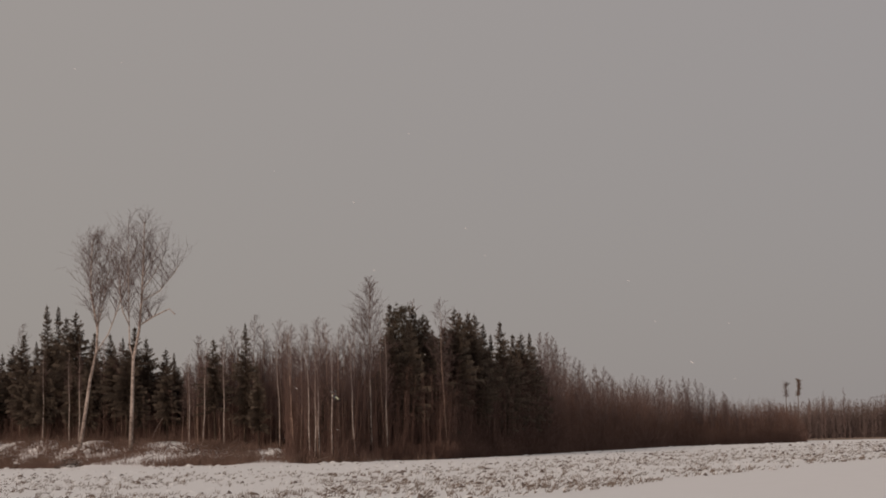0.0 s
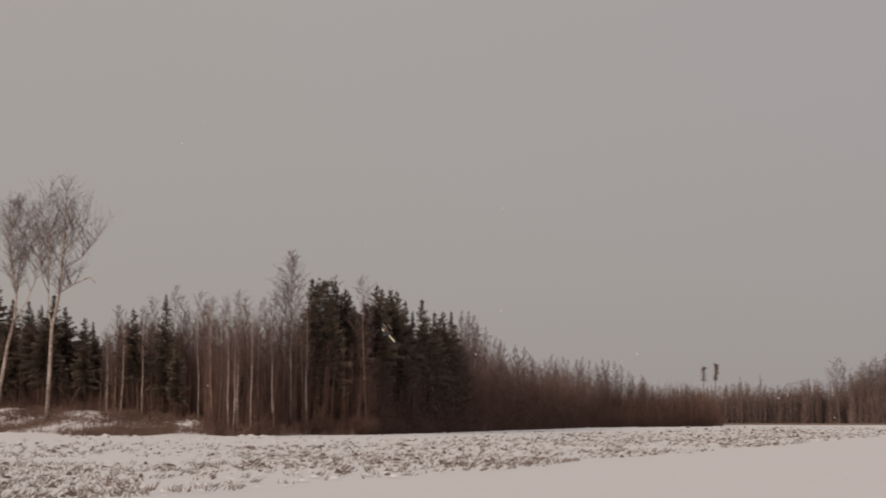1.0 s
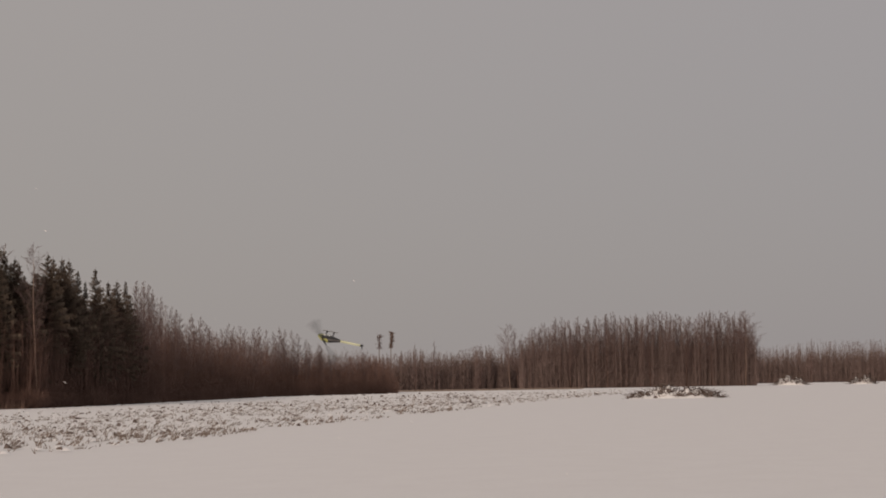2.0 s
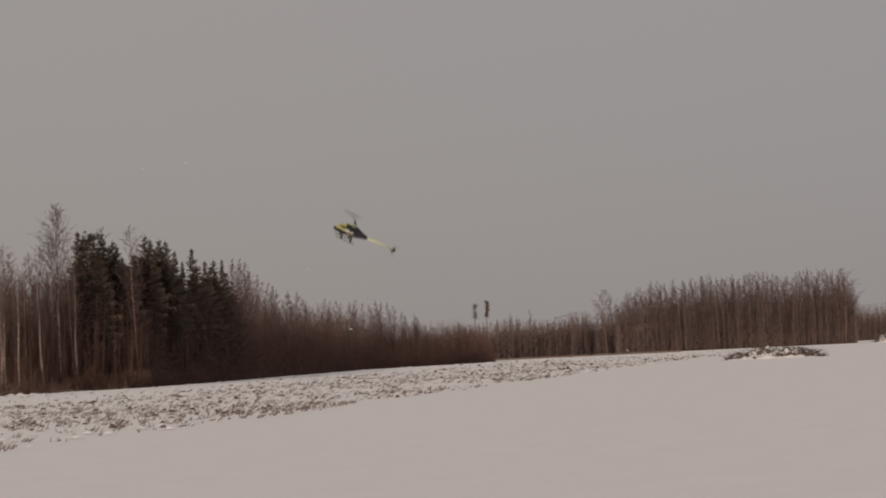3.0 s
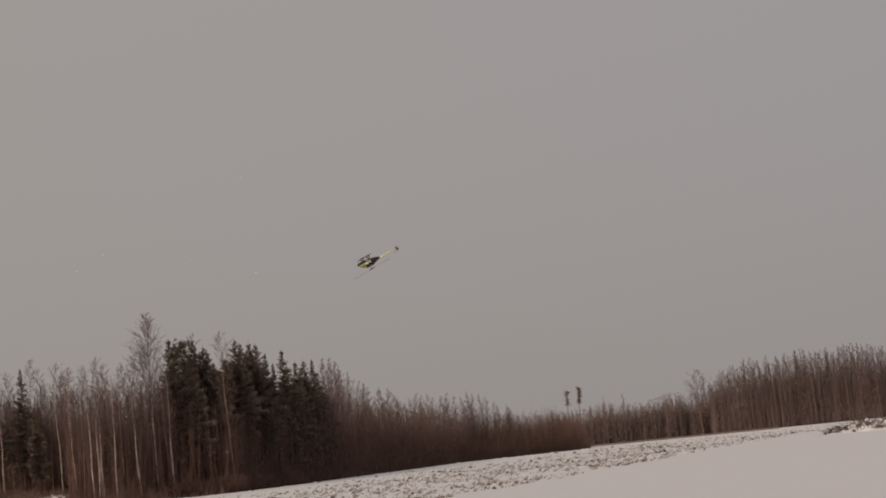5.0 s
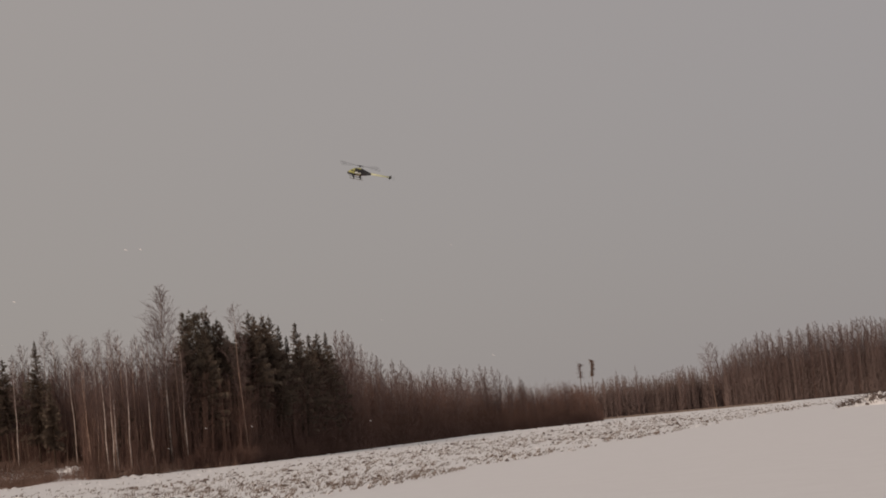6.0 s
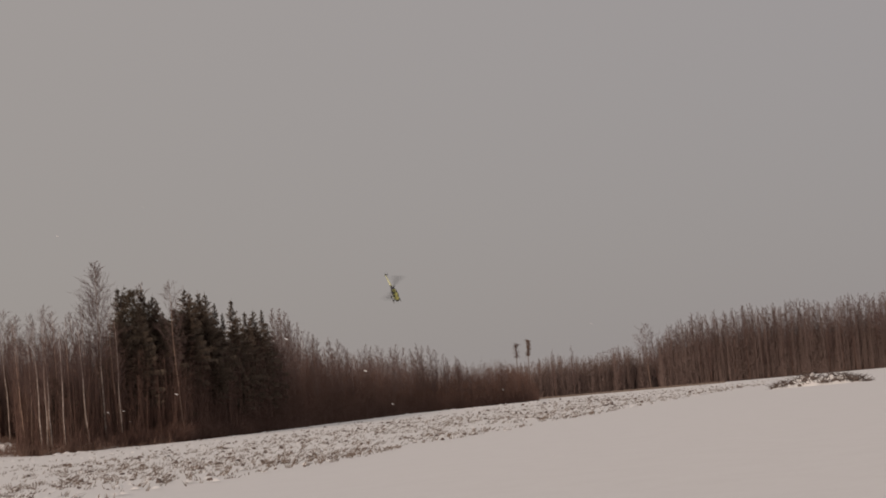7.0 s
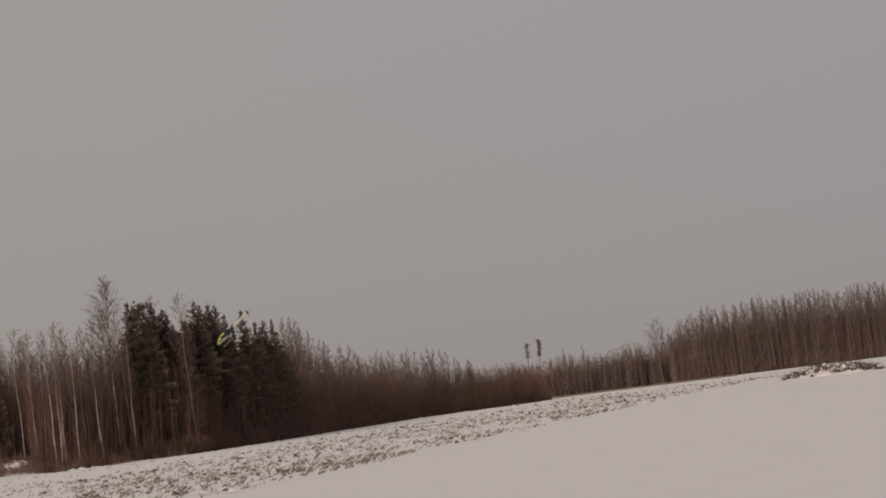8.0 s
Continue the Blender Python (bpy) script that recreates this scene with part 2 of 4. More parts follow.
def build_clods():
    rng = random.Random(11)
    soil, stubble, caps = Soup(), Soup(), Soup()
    for n in range(26000):
        az = rng.uniform(-19, 17)
        d = 30 * (370 / 30) ** (rng.random() ** 0.66)
        p = heading(az) * d
        if not in_field(p.x, p.y) or noise.noise((p.x * 0.12, p.y * 0.07, 9.0)) < rng.uniform(-0.6, 0.4):
            continue
        # the wood's side of the field lies deeper under snow
        deep = d / (lerp_table(EDGE, az) if az < 9.2 else 420.0)
        if deep > 0.5 and rng.random() < min(0.93, (deep - 0.5) * 3.5):
            continue
        if rng.random() < 0.15:
            w = (0.02 + 0.07 * rng.random() ** 2.0) * (1 + d / 150)
            hgt = w * rng.uniform(0.6, 1.3)
            soil.lump((p.x, p.y, 0.07), (w * rng.uniform(0.7, 1.5), w * rng.uniform(0.5, 1), hgt), rng, 0.55)
            if rng.random() < 0.5:
                caps.lump((p.x, p.y + 0.02, 0.07 + hgt * 0.75), (w * 0.8, w * 0.6, hgt * 0.4), rng, 0.3)
        else:
            # a tuft of broken leaves, combed over by the wind
            tall = rng.uniform(0.08, 0.22)
            comb = rng.gauss(0.35, 0.45)
            for k in range(rng.randint(2, 5)):
                a = Vector((p.x + rng.gauss(0, 0.07), p.y + rng.gauss(0, 0.07), 0.05))
                stubble.spike(a, a + Vector((comb + rng.gauss(0, 0.45), rng.gauss(0, 0.5), rng.uniform(0.6, 1.2))) * tall, rng.uniform(0.007, 0.016) + d * 0.0001)
    for n in range(2600):
        az = rng.uniform(-19, 17)
        d = 30 * (370 / 30) ** (rng.random() ** 0.8)
        p = heading(az) * d
        if in_field(p.x, p.y):
            w = rng.uniform(0.06, 0.14) + d * 0.0008
            caps.lump((p.x, p.y, 0.05), (w, w, w * rng.uniform(0.3, 0.45)), rng, 0.3)
    tagged(new("soil_clods", soil.mesh("soil_clods", SOIL)), "dark clods of ploughed soil poking through snow", "clods", kind="stuff")
    tagged(new("stubble", stubble.mesh("stubble", STRAW)), "dry broken stubble tufts standing in the snow", "stubble", kind="stuff")
    tagged(new("snow_hummocks", smooth(caps.mesh("snow_hummocks", SNOW))), "small snow lumps on the ploughed field", "snow", kind="stuff")


# ---- trees ----
def grow_crown(crown, stems, rng, start, top, spread, limbs, twigs, radius, twig, rise, taper=0.75):
    """Limbs, side branches and twigs along the stems, above the height start."""
    for n in range(limbs):
        pts = rng.choices(stems, [line[-1].z - line[0].z * 0.9 for line in stems])[0]
        if len(stems) > 1:
            low = max(pts[0].z + (pts[-1].z - pts[0].z) * 0.15, min(start, pts[-1].z * 0.9))
            z = low + (pts[-1].z - low) * rng.random() ** 0.8
        else:
            z = start + (top - start) * ((n + rng.random()) / limbs) ** 1.15 * 0.99
        i = max(k for k in range(len(pts) - 1) if pts[k].z <= z or k == 0)
        f = (z - pts[i].z) / max(1e-6, pts[i + 1].z - pts[i].z)
        base = pts[i].lerp(pts[i + 1], min(max(f, 0), 1))
        u = min(max((base.z - start) / (top - start), 0), 1)
        size = (0.45 + 0.55 * min(1, u * 3)) * (1 - u) ** taper + 0.10
        length = spread * size * rng.uniform(0.6, 1.15)
        w = rng.uniform(0, 6.28)
        d = Vector((math.cos(w), math.sin(w), rise * rng.uniform(0.5, 1.4))).normalized()
        mid = base + d * length * 0.5
        tip = mid + (d + Vector((0, 0, rng.uniform(-0.1, 0.5)))).normalized() * length * 0.5
        rb = max(0.012, radius * 0.2 * (1 - u * 0.7))
        crown.tube([base, mid, tip], [rb, rb * 0.6, 0.008], 3, cap=False)
        for t in range(4):
            g = 0.25 + 0.75 * (t + rng.random()) / 4
            p = base.lerp(mid, g * 2) if g < 0.5 else mid.lerp(tip, g * 2 - 1)
            q = (d + Vector((rng.gauss(0, 0.6), rng.gauss(0, 0.6), rng.gauss(0.1, 0.35)))).normalized()
            ln = length * rng.uniform(0.3, 0.6)
            end = p + q * ln
            crown.spike(p, end, twig * 1.3)
            for k in range(twigs):
                a = p.lerp(end, rng.uniform(0.05, 1.0))
                e = (q + Vector((rng.gauss(0, 0.7), rng.gauss(0, 0.7), rng.gauss(0.1, 0.55)))).normalized()
                crown.spike(a, a + e * rng.uniform(0.25, 0.8) * (0.35 + 0.3 * length) * (0.45 + 0.55 * (1 - u)), twig)


def bare_tree_meshes(seed, height=18.0, start=0.35, spread=2.2, limbs=40, twigs=4, radius=0.12, twig=0.012, rise=1.3, stems=None, taper=0.75):
    """Trunk and crown of a leafless broadleaf tree, as two meshes. stems: heights and offsets of the forks, as parts of the height."""
    rng = random.Random(seed)
    trunk, crown = Soup(), Soup()
    lines = []
    if stems:
        for k, line in enumerate(stems):
            pts = [Vector((x * height, (0.5 if k else 0) * rng.gauss(0, 0.02) * height * min(1, i), z * height)) for i, (x, z) in enumerate(line)]
            lines.append(pts)
            r0 = radius if not k else radius * 0.6
            trunk.tube(pts, [max(0.02, r0 * (1 - 0.9 * p.z / height) + (0.02 if not k else 0)) for p in pts], 6)
    else:
        pts, x, y = [], 0.0, 0.0
        bend = rng.uniform(0, 6.28)
        for i in range(8):
            pts.append(Vector((x, y, i / 7 * height)))
            x += math.cos(bend) * 0.010 * height * rng.uniform(-0.3, 1) + rng.gauss(0, 0.06)
            y += math.sin(bend) * 0.010 * height * rng.uniform(-0.3, 1) + rng.gauss(0, 0.06)
        lines.append(pts)
        trunk.tube(pts, [max(0.012, radius * (1.2 if i == 0 else 1) * (1 - 0.93 * (p.z / height) ** 1.1)) for i, p in enumerate(pts)], 6)
    grow_crown(crown, lines, rng, start * height, height, spread, limbs, twigs, radius, twig, rise, taper)
    return trunk, crown


def bare_tree(name, label, bark, **k):
    trunk, crown = bare_tree_meshes(**k)
    ob = tagged(new(name), label, "tree")
    part("trunk", smooth(trunk.mesh("trunk", bark)), ob)
    part("crown", crown.mesh("crown", TWIG), ob, "leafless crown of fine brown twigs")
    return ob


def spruce(seed, height=18.0, spread=2.6, start=0.1):
    rng = random.Random(seed)
    trunk, crown = Soup(), Soup()
    trunk.tube([(0, 0, 0), (0.05, 0, height * 0.5), (0, 0.05, height * 0.985)], [0.16, 0.1, 0.015], 6)
    z = height * start
    while z < height * 0.985:
        u = (z / height - start) / (1 - start)
        reach = spread * (1 - u) ** 0.95 * (0.6 + 0.4 * min(1, u * 4)) * rng.uniform(0.75, 1.15) + 0.05
        for b in range(rng.randint(6, 9)):
            w = rng.uniform(0, 6.28)
            side = Vector((math.cos(w), math.sin(w), 0))
            across = Vector((-side.y, side.x, 0))
            ln = reach * rng.uniform(0.5, 1.2)
            droop = -0.38 + 0.95 * u
            root = Vector((0, 0, z + rng.uniform(-0.2, 0.2)))
            tip = root + side * ln + Vector((0, 0, droop * ln + 0.12 * ln))
            crown.tube([root, tip], [0.03, 0.008], 3, cap=False)
            steps = max(5, int(ln * 6.6))
            for t in range(steps):
                f = (t + 0.7) / steps
                p = root.lerp(tip, f)
                fan_out = (0.22 + 0.36 * (1 - f)) * min(1, 0.2 + ln * 0.5)
                leaf = min(1, 0.25 + ln * 0.45)
                for sgn in (-1, 1):
                    q = p + across * sgn * fan_out * rng.uniform(0.4, 1.4) + side * fan_out * rng.uniform(0.1, 0.9) + Vector((0, 0, rng.uniform(-0.6, 0.15) * leaf))
                    i = len(crown.v)
                    crown.v += [p - side * 0.09 * leaf, p + side * 0.1 * leaf + Vector((0, 0, 0.14 * leaf)), q]
                    crown.f += [(i, i + 1, i + 2)]
        z += height * rng.uniform(0.017, 0.026)
    crown.spike((0, 0, height * 0.95), (0, 0, height * 1.015), 0.06)
    ob = tagged(new("spruce"), "dark green spruce with drooping branches at the wood's edge", "tree")
    part("trunk", smooth(trunk.mesh("trunk", CONIFER_BARK)), ob)
    part("crown", crown.mesh("crown", NEEDLES), ob, "dense dark needle crown")
    return ob


def pine(seed, height=18.0, spread=2.6, start=0.3):
    rng = random.Random(seed)
    trunk, crown = Soup(), Soup()
    trunk.tube([(0, 0, 0), (0.1, 0.05, height * 0.5), (0, 0, height * 0.95)], [0.2, 0.14, 0.03], 6)
    for n in range(110):
        f = start + (1 - start) * (n + rng.random()) / 110
        u = (f - start) / (1 - start)
        w = rng.uniform(0, 6.28)
        ln = spread * math.sin(math.pi * min(1, 0.22 + 0.72 * u)) * rng.uniform(0.6, 1.15) + 0.2
        root = Vector((0, 0, f * height * 0.96))
        tip = root + Vector((math.cos(w), math.sin(w), rng.uniform(0.05, 0.5))) * ln
        crown.tube([root, tip], [0.04, 0.012], 3, cap=False)
        for c in range(5):
            p = root.lerp(tip, rng.uniform(0.3, 1.05)) + Vector((rng.gauss(0, 0.3), rng.gauss(0, 0.3), rng.gauss(0, 0.25)))
            for k in range(13):
                q = Vector((rng.gauss(0, 1), rng.gauss(0, 1), rng.gauss(0.35, 0.8))).normalized()
                crown.spike(p, p + q * rng.uniform(0.3, 0.7), 0.04)
    ob = tagged(new("pine"), "tall dark pine with rounded clumps of needles", "tree")
    part("trunk", smooth(trunk.mesh("trunk", CONIFER_BARK)), ob)
    part("crown", crown.mesh("crown", PINE_NEEDLES), ob, "clumped dark green needle crown")
    return ob


def stand(proto, az, d, height, base_height, rng, lean=1.2, wide=1.0):
    """A copy of a tree, scaled to that height, standing on the land there."""
    s = height / base_height
    x, y, z = spot(az, d)
    ob = copy_thing(proto, pose(x, y, z - 0.05, rng.gauss(0, lean * 0.6), rng.gauss(0.8, lean), rng.uniform(0, 360)))
    ob.scale = (s * wide, s * wide, s)
    return ob


def height_for(az, d, el):
    return d * math.tan(radians(el)) + 1.7 - ground_height(*spot(az, d)[:2])


def build_wood():
    rng = random.Random(5)
    birches = [bare_tree("birch", "slender leafless birch with pale bark at the wood's edge", BIRCH_BARK, seed=s, height=18, start=0.40,
                         spread=w, radius=0.09, limbs=56, twigs=5, rise=1.7, taper=0.65, twig=0.013) for s, w in ((1, 3.2), (2, 3.8), (3, 2.8), (7, 3.4))]
    aspens = [bare_tree("aspen", "leafless grey-brown aspen with a narrow crown", GREY_BARK, seed=s, height=18, start=0.3, spread=w,
                        radius=0.08, limbs=56, twigs=5, rise=1.9, taper=0.8, twig=0.019) for s, w in ((4, 3.1), (5, 3.7), (6, 2.6), (8, 3.3))]
    spruces = [spruce(s, 18.0, w, st) for s, w, st in ((21, 3.5, 0.28), (22, 4.0, 0.34), (23, 3.0, 0.22))]
    pines = [pine(31, 18.0, 2.7, 0.3), pine(32, 18.0, 3.1, 0.34)]
    ovate = bare_tree("birch", "tall leafless birch rising above the wood", PALE_BARK, seed=9, height=18, start=0.42, spread=3.9, radius=0.12,
                      limbs=130, twigs=7, twig=0.0105, rise=1.8, taper=0.75)
    pale = bare_tree("birch", "slender leafless birch with a sunlit pale trunk", PALE_BARK, seed=10, height=18, start=0.5, spread=2.3, radius=0.13, rise=1.9)
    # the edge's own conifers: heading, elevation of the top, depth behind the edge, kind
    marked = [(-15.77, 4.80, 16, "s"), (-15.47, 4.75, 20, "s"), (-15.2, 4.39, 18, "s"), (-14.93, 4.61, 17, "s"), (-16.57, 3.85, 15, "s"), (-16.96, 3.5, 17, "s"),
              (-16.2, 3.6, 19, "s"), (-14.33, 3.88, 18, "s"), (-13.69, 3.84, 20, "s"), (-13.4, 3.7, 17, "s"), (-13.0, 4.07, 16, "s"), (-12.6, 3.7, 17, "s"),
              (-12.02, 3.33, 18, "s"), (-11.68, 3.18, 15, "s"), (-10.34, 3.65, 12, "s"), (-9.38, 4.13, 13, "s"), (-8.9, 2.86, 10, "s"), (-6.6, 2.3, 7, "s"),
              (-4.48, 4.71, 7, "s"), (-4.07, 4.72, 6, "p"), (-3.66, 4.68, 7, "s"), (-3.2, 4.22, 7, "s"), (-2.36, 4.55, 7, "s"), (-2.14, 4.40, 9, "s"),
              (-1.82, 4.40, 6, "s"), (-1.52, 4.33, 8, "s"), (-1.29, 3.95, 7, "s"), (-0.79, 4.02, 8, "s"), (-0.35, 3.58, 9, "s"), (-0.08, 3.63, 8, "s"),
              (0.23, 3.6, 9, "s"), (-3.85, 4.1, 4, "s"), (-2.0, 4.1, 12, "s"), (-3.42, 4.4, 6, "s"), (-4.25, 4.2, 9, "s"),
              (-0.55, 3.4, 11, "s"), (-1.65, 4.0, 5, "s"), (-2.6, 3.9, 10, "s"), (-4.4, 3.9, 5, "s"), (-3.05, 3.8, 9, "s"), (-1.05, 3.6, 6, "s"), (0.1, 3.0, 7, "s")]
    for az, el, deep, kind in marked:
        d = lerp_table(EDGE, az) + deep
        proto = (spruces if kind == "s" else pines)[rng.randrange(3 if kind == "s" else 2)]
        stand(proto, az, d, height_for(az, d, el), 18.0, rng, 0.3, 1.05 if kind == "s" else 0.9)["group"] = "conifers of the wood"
    tall = [(-5.12, 5.5, 4, "tall leafless birch rising above the wood"), (-2.56, 4.74, 2, "slim leafless birch in front of dark spruces"),
            (-4.71, 4.1, 3, "slim leafless birch beside dark spruces")]
    for (az, el, deep, label), k in zip(tall, (0, 1, 2)):
        d = lerp_table(EDGE, az) + deep
        stand(ovate if k == 0 else birches[k], az, d, height_for(az, d, el), 18.0, rng, 0.3, 1.0)["label"] = label
    for az, el in ((-7.2, 3.9), (-7.05, 3.7), (-6.88, 4.0), (-6.46, 3.6), (-5.68, 3.7), (-4.62, 3.6), (-10.76, 3.5), (-10.05, 3.5), (-8.2, 3.7), (-15.95, 3.3), (-15.1, 3.2),
                   (-14.8, 3.4), (-11.2, 3.1)):
        d = lerp_table(EDGE, az) + (10 if az < -8 else 2)
        stand(pale, az, d, height_for(az, d, el), 18.0, rng, 0.8)["group"] = "bare trees of the wood"
    # crowns that stand out of the skyline
    crowns = [(-16.7, 4.13), (-10.99, 3.7), (-10.71, 3.72), (-9.77, 3.99), (-9.1, 4.36), (-8.62, 4.05), (-8.08, 4.17), (-7.9, 4.0), (-7.3, 4.02), (-6.72, 4.24), (-6.5, 4.05),
              (-6.3, 3.77), (-5.95, 3.98), (-5.7, 4.18), (-3.5, 4.78), (0.6, 3.56), (0.8, 3.54), (1.02, 3.45), (1.25, 3.15), (1.81, 2.71), (1.95, 2.6), (2.42, 2.46),
              (2.64, 2.35), (2.95, 2.13), (3.37, 1.96), (3.69, 2.12), (4.09, 2.03), (4.42, 1.94), (4.7, 2.03), (5.1, 1.84), (5.31, 2.01), (5.42, 1.8), (5.79, 1.87),
              (6.17, 1.55), (6.6, 1.45), (6.7, 1.35), (7.02, 1.1), (7.6, 1.08), (8.07, 1.12)]
    crowns += [(az + rng.uniform(0.08, 0.16), el - 0.07 * (el - lerp_table(DENSE, az)) - 0.05) for az, el in crowns if az > 0.5]
    for az, el in crowns:
        d = lerp_table(EDGE, az) + rng.uniform(4, 10) + (9 if az < -8 else 0)
        stand(rng.choice(birches if az < 0 else aspens), az, d, height_for(az, d, el), 18.0, rng, 0.5, 1.0 if az < 2 else 1.25)["group"] = "bare trees of the wood"
    for count, low, high in ((44, -19, -11.5), (88, -11.5, -4.5), (44, -4.5, 0.5), (36, 0.5, 9.1)):
        for n in range(count):
            az = low + (high - low) * (n + rng.random()) / count
            deep = rng.choice((2, 4, 6, 9, 12, 16)) + rng.random() * 3 + (9 if az < -8 else 0)
            d = lerp_table(EDGE, az) + deep
            top, shut = lerp_table(TOPS, az), lerp_table(DENSE, az)
            dark = az < -11.5 and rng.random() < 0.78 or -4.5 < az < 0.4 and deep > 5
            if dark:
                stand(rng.choice(spruces), az, d, height_for(az, d, top * rng.uniform(0.68, 0.93)), 18.0, rng, 0.4, 1.2)["group"] = "conifers of the wood"
            else:
                el = shut + (top - shut) * rng.uniform(-0.1, 0.92) if az < -4.5 else shut * rng.uniform(0.85, 1.1) if az < 0.5 else shut + (top - shut) * rng.random() ** 2
                proto = rng.choice(birches if rng.random() < (0.65 if az < -3 else 0.12) else aspens)
                stand(proto, az, d, height_for(az, d, el), 18.0, rng, 1.1, rng.uniform(0.85, 1.15))["group"] = "bare trees of the wood"
    for o in birches + aspens + spruces + pines + [ovate, pale]:
        for c in o.children_recursive:
            bpy.data.objects.remove(c)
        bpy.data.objects.remove(o)


def build_big_birches():
    forked = [[(0, 0), (0.024, 0.15), (0.053, 0.345), (0.082, 0.47), (0.087, 0.575), (0.07, 0.667), (0.053, 0.77), (0.059, 0.92), (0.064, 1.0)],
              [(0.087, 0.575), (0.11, 0.69), (0.145, 0.86), (0.156, 0.98)],
              [(0.087, 0.575), (0.10, 0.72), (0.115, 0.88)],
              [(0.082, 0.47), (0.139, 0.55), (0.185, 0.667), (0.214, 0.76), (0.225, 0.86)]]
    spreading = [[(0, 0), (0.007, 0.21), (0.0125, 0.396), (0.0385, 0.52), (0.049, 0.646), (0.059, 0.833), (0.0625, 0.99)],
                 [(0.0125, 0.396), (-0.003, 0.458), (-0.006, 0.594), (-0.008, 0.78), (-0.01, 0.99)],
                 [(0.049, 0.646), (0.127, 0.6875), (0.19, 0.76), (0.21, 0.79)],
                 [(0.0385, 0.54), (0.096, 0.578), (0.169, 0.61), (0.195, 0.585)],
                 [(-0.003, 0.54), (-0.03, 0.604), (-0.045, 0.7), (-0.05, 0.8)],
                 [(0.055, 0.75), (0.106, 0.844), (0.1375, 0.906)],
                 [(0.052, 0.69), (0.10, 0.76), (0.155, 0.85)]]
    for az, deep, top_el, seed, lines, start, label in (
            (-14.78, 6.8, 6.95, 41, forked, 0.58, "tall forked leafless birch with a leaning white trunk"),
            (-13.12, 6.8, 7.62, 42, spreading, 0.52, "tall wide-crowned leafless birch standing on the rough bank")):
        d = lerp_table(EDGE, az) + deep
        ob = bare_tree("birch", label, PALE_BARK, seed=seed, height=height_for(az, d, top_el), start=start, spread=3.2, limbs=190, twigs=6, radius=0.22,
                       twig=0.008, rise=1.5, stems=lines, taper=0.3)
        x, y, z = spot(az, d)
        ob.matrix_world = pose(x, y, z - 0.1)


def build_leaning_birch():
    """A thin pale stem that has sagged against the dark spruces."""
    bow = [[(0, 0), (0.12, 0.3), (0.36, 0.68), (0.52, 0.9), (0.68, 1.0)]]
    ob = bare_tree("birch", "thin bent birch sagging across dark spruces", PALE_BARK, seed=43, height=5.4, start=0.6, spread=1.2, limbs=16, twigs=4,
                   radius=0.08, stems=bow)
    x, y, z = spot(-12.5, 172)
    ob.matrix_world = pose(x, y, z - 0.05)


def stump(az, d, height, radius, seed):
    rng = random.Random(seed)
    x, y, z = spot(az, d)
    ob = tagged(new("tree_stump"), "snow-capped grey tree stump at the field's edge", "stump", "stumps")
    ob.location = (x, y, z - 0.05)
    wood, cap = Soup(), Soup()
    wood.tube([(0, 0, 0), (0.02, 0, height * 0.25), (0.03, 0.02, height)], [radius * 1.35, radius, radius * 0.92], 9)
    cap.lump((0.03, 0.02, height - 0.03), (radius * 1.05, radius, radius * 0.6), rng, 0.2)
    part("wood", wood.mesh("wood", DEADWOOD), ob, "weathered grey wood")
    part("snow_cap", smooth(cap.mesh("snow_cap", SNOW)), ob, "white cap of snow")


def build_undergrowth():
    """Brush and young stems that fill the wood's foot, and its shaded depth."""
    rng = random.Random(8)
    s = Soup()
    for n in range(25000):
        az = rng.uniform(-20, 9.3)
        if az < -9 and rng.random() < 0.75:
            continue
        deep = (rng.random() ** 1.4) * 34 + (12 if az < -8 else 0)
        if -4.8 < az < 0.8 and rng.random() < 0.75:
            deep *= 0.18
        d = lerp_table(EDGE, az) + deep
        x, y, z = spot(az, d)
        top = height_for(az, d, lerp_table(DENSE, az))
        clump = 0.5 + 0.8 * noise.noise((az * 1.3, deep * 0.15, 4.0))
        if az < 0.8:
            # low brush with thin poles standing out of it
            h = top * (0.12 + 0.3 * rng.random() * clump) if deep < 1.2 or rng.random() < (0.45 if az > -4.8 else 0.6) else top * rng.uniform(0.45, 1.35)
        else:
            h = top * (0.2 + 0.95 * rng.random() ** 0.8 * min(1.1, max(0.4, clump + 0.5)))
        if deep < (1.5 if az < 0.8 else 4):
            h *= rng.uniform(0.3, 0.9)
        if az < -3 and deep < 2.5 and rng.random() < 0.6:
            continue
        if az > 8.2:
            h *= 1 - 0.45 * (az - 8.2)
        p = Vector((x, y, z))
        q = p + Vector((rng.gauss(0, 0.06) * h, rng.gauss(0, 0.05) * h, h))
        s.spike(p, q, 0.02 + 0.003 * h)
        for k in range(6):
            a = p.lerp(q, rng.uniform(0.15, 0.97))
            b = a + Vector((rng.gauss(0, 0.4), rng.gauss(0, 0.4), rng.uniform(0.3, 1.2))) * rng.uniform(0.6, 1.3)
            s.spike(a, b, 0.018)
    tagged(new("undergrowth", s.mesh("undergrowth", BRUSH)), "dense brown leafless brush and young stems", "bushes", kind="stuff")


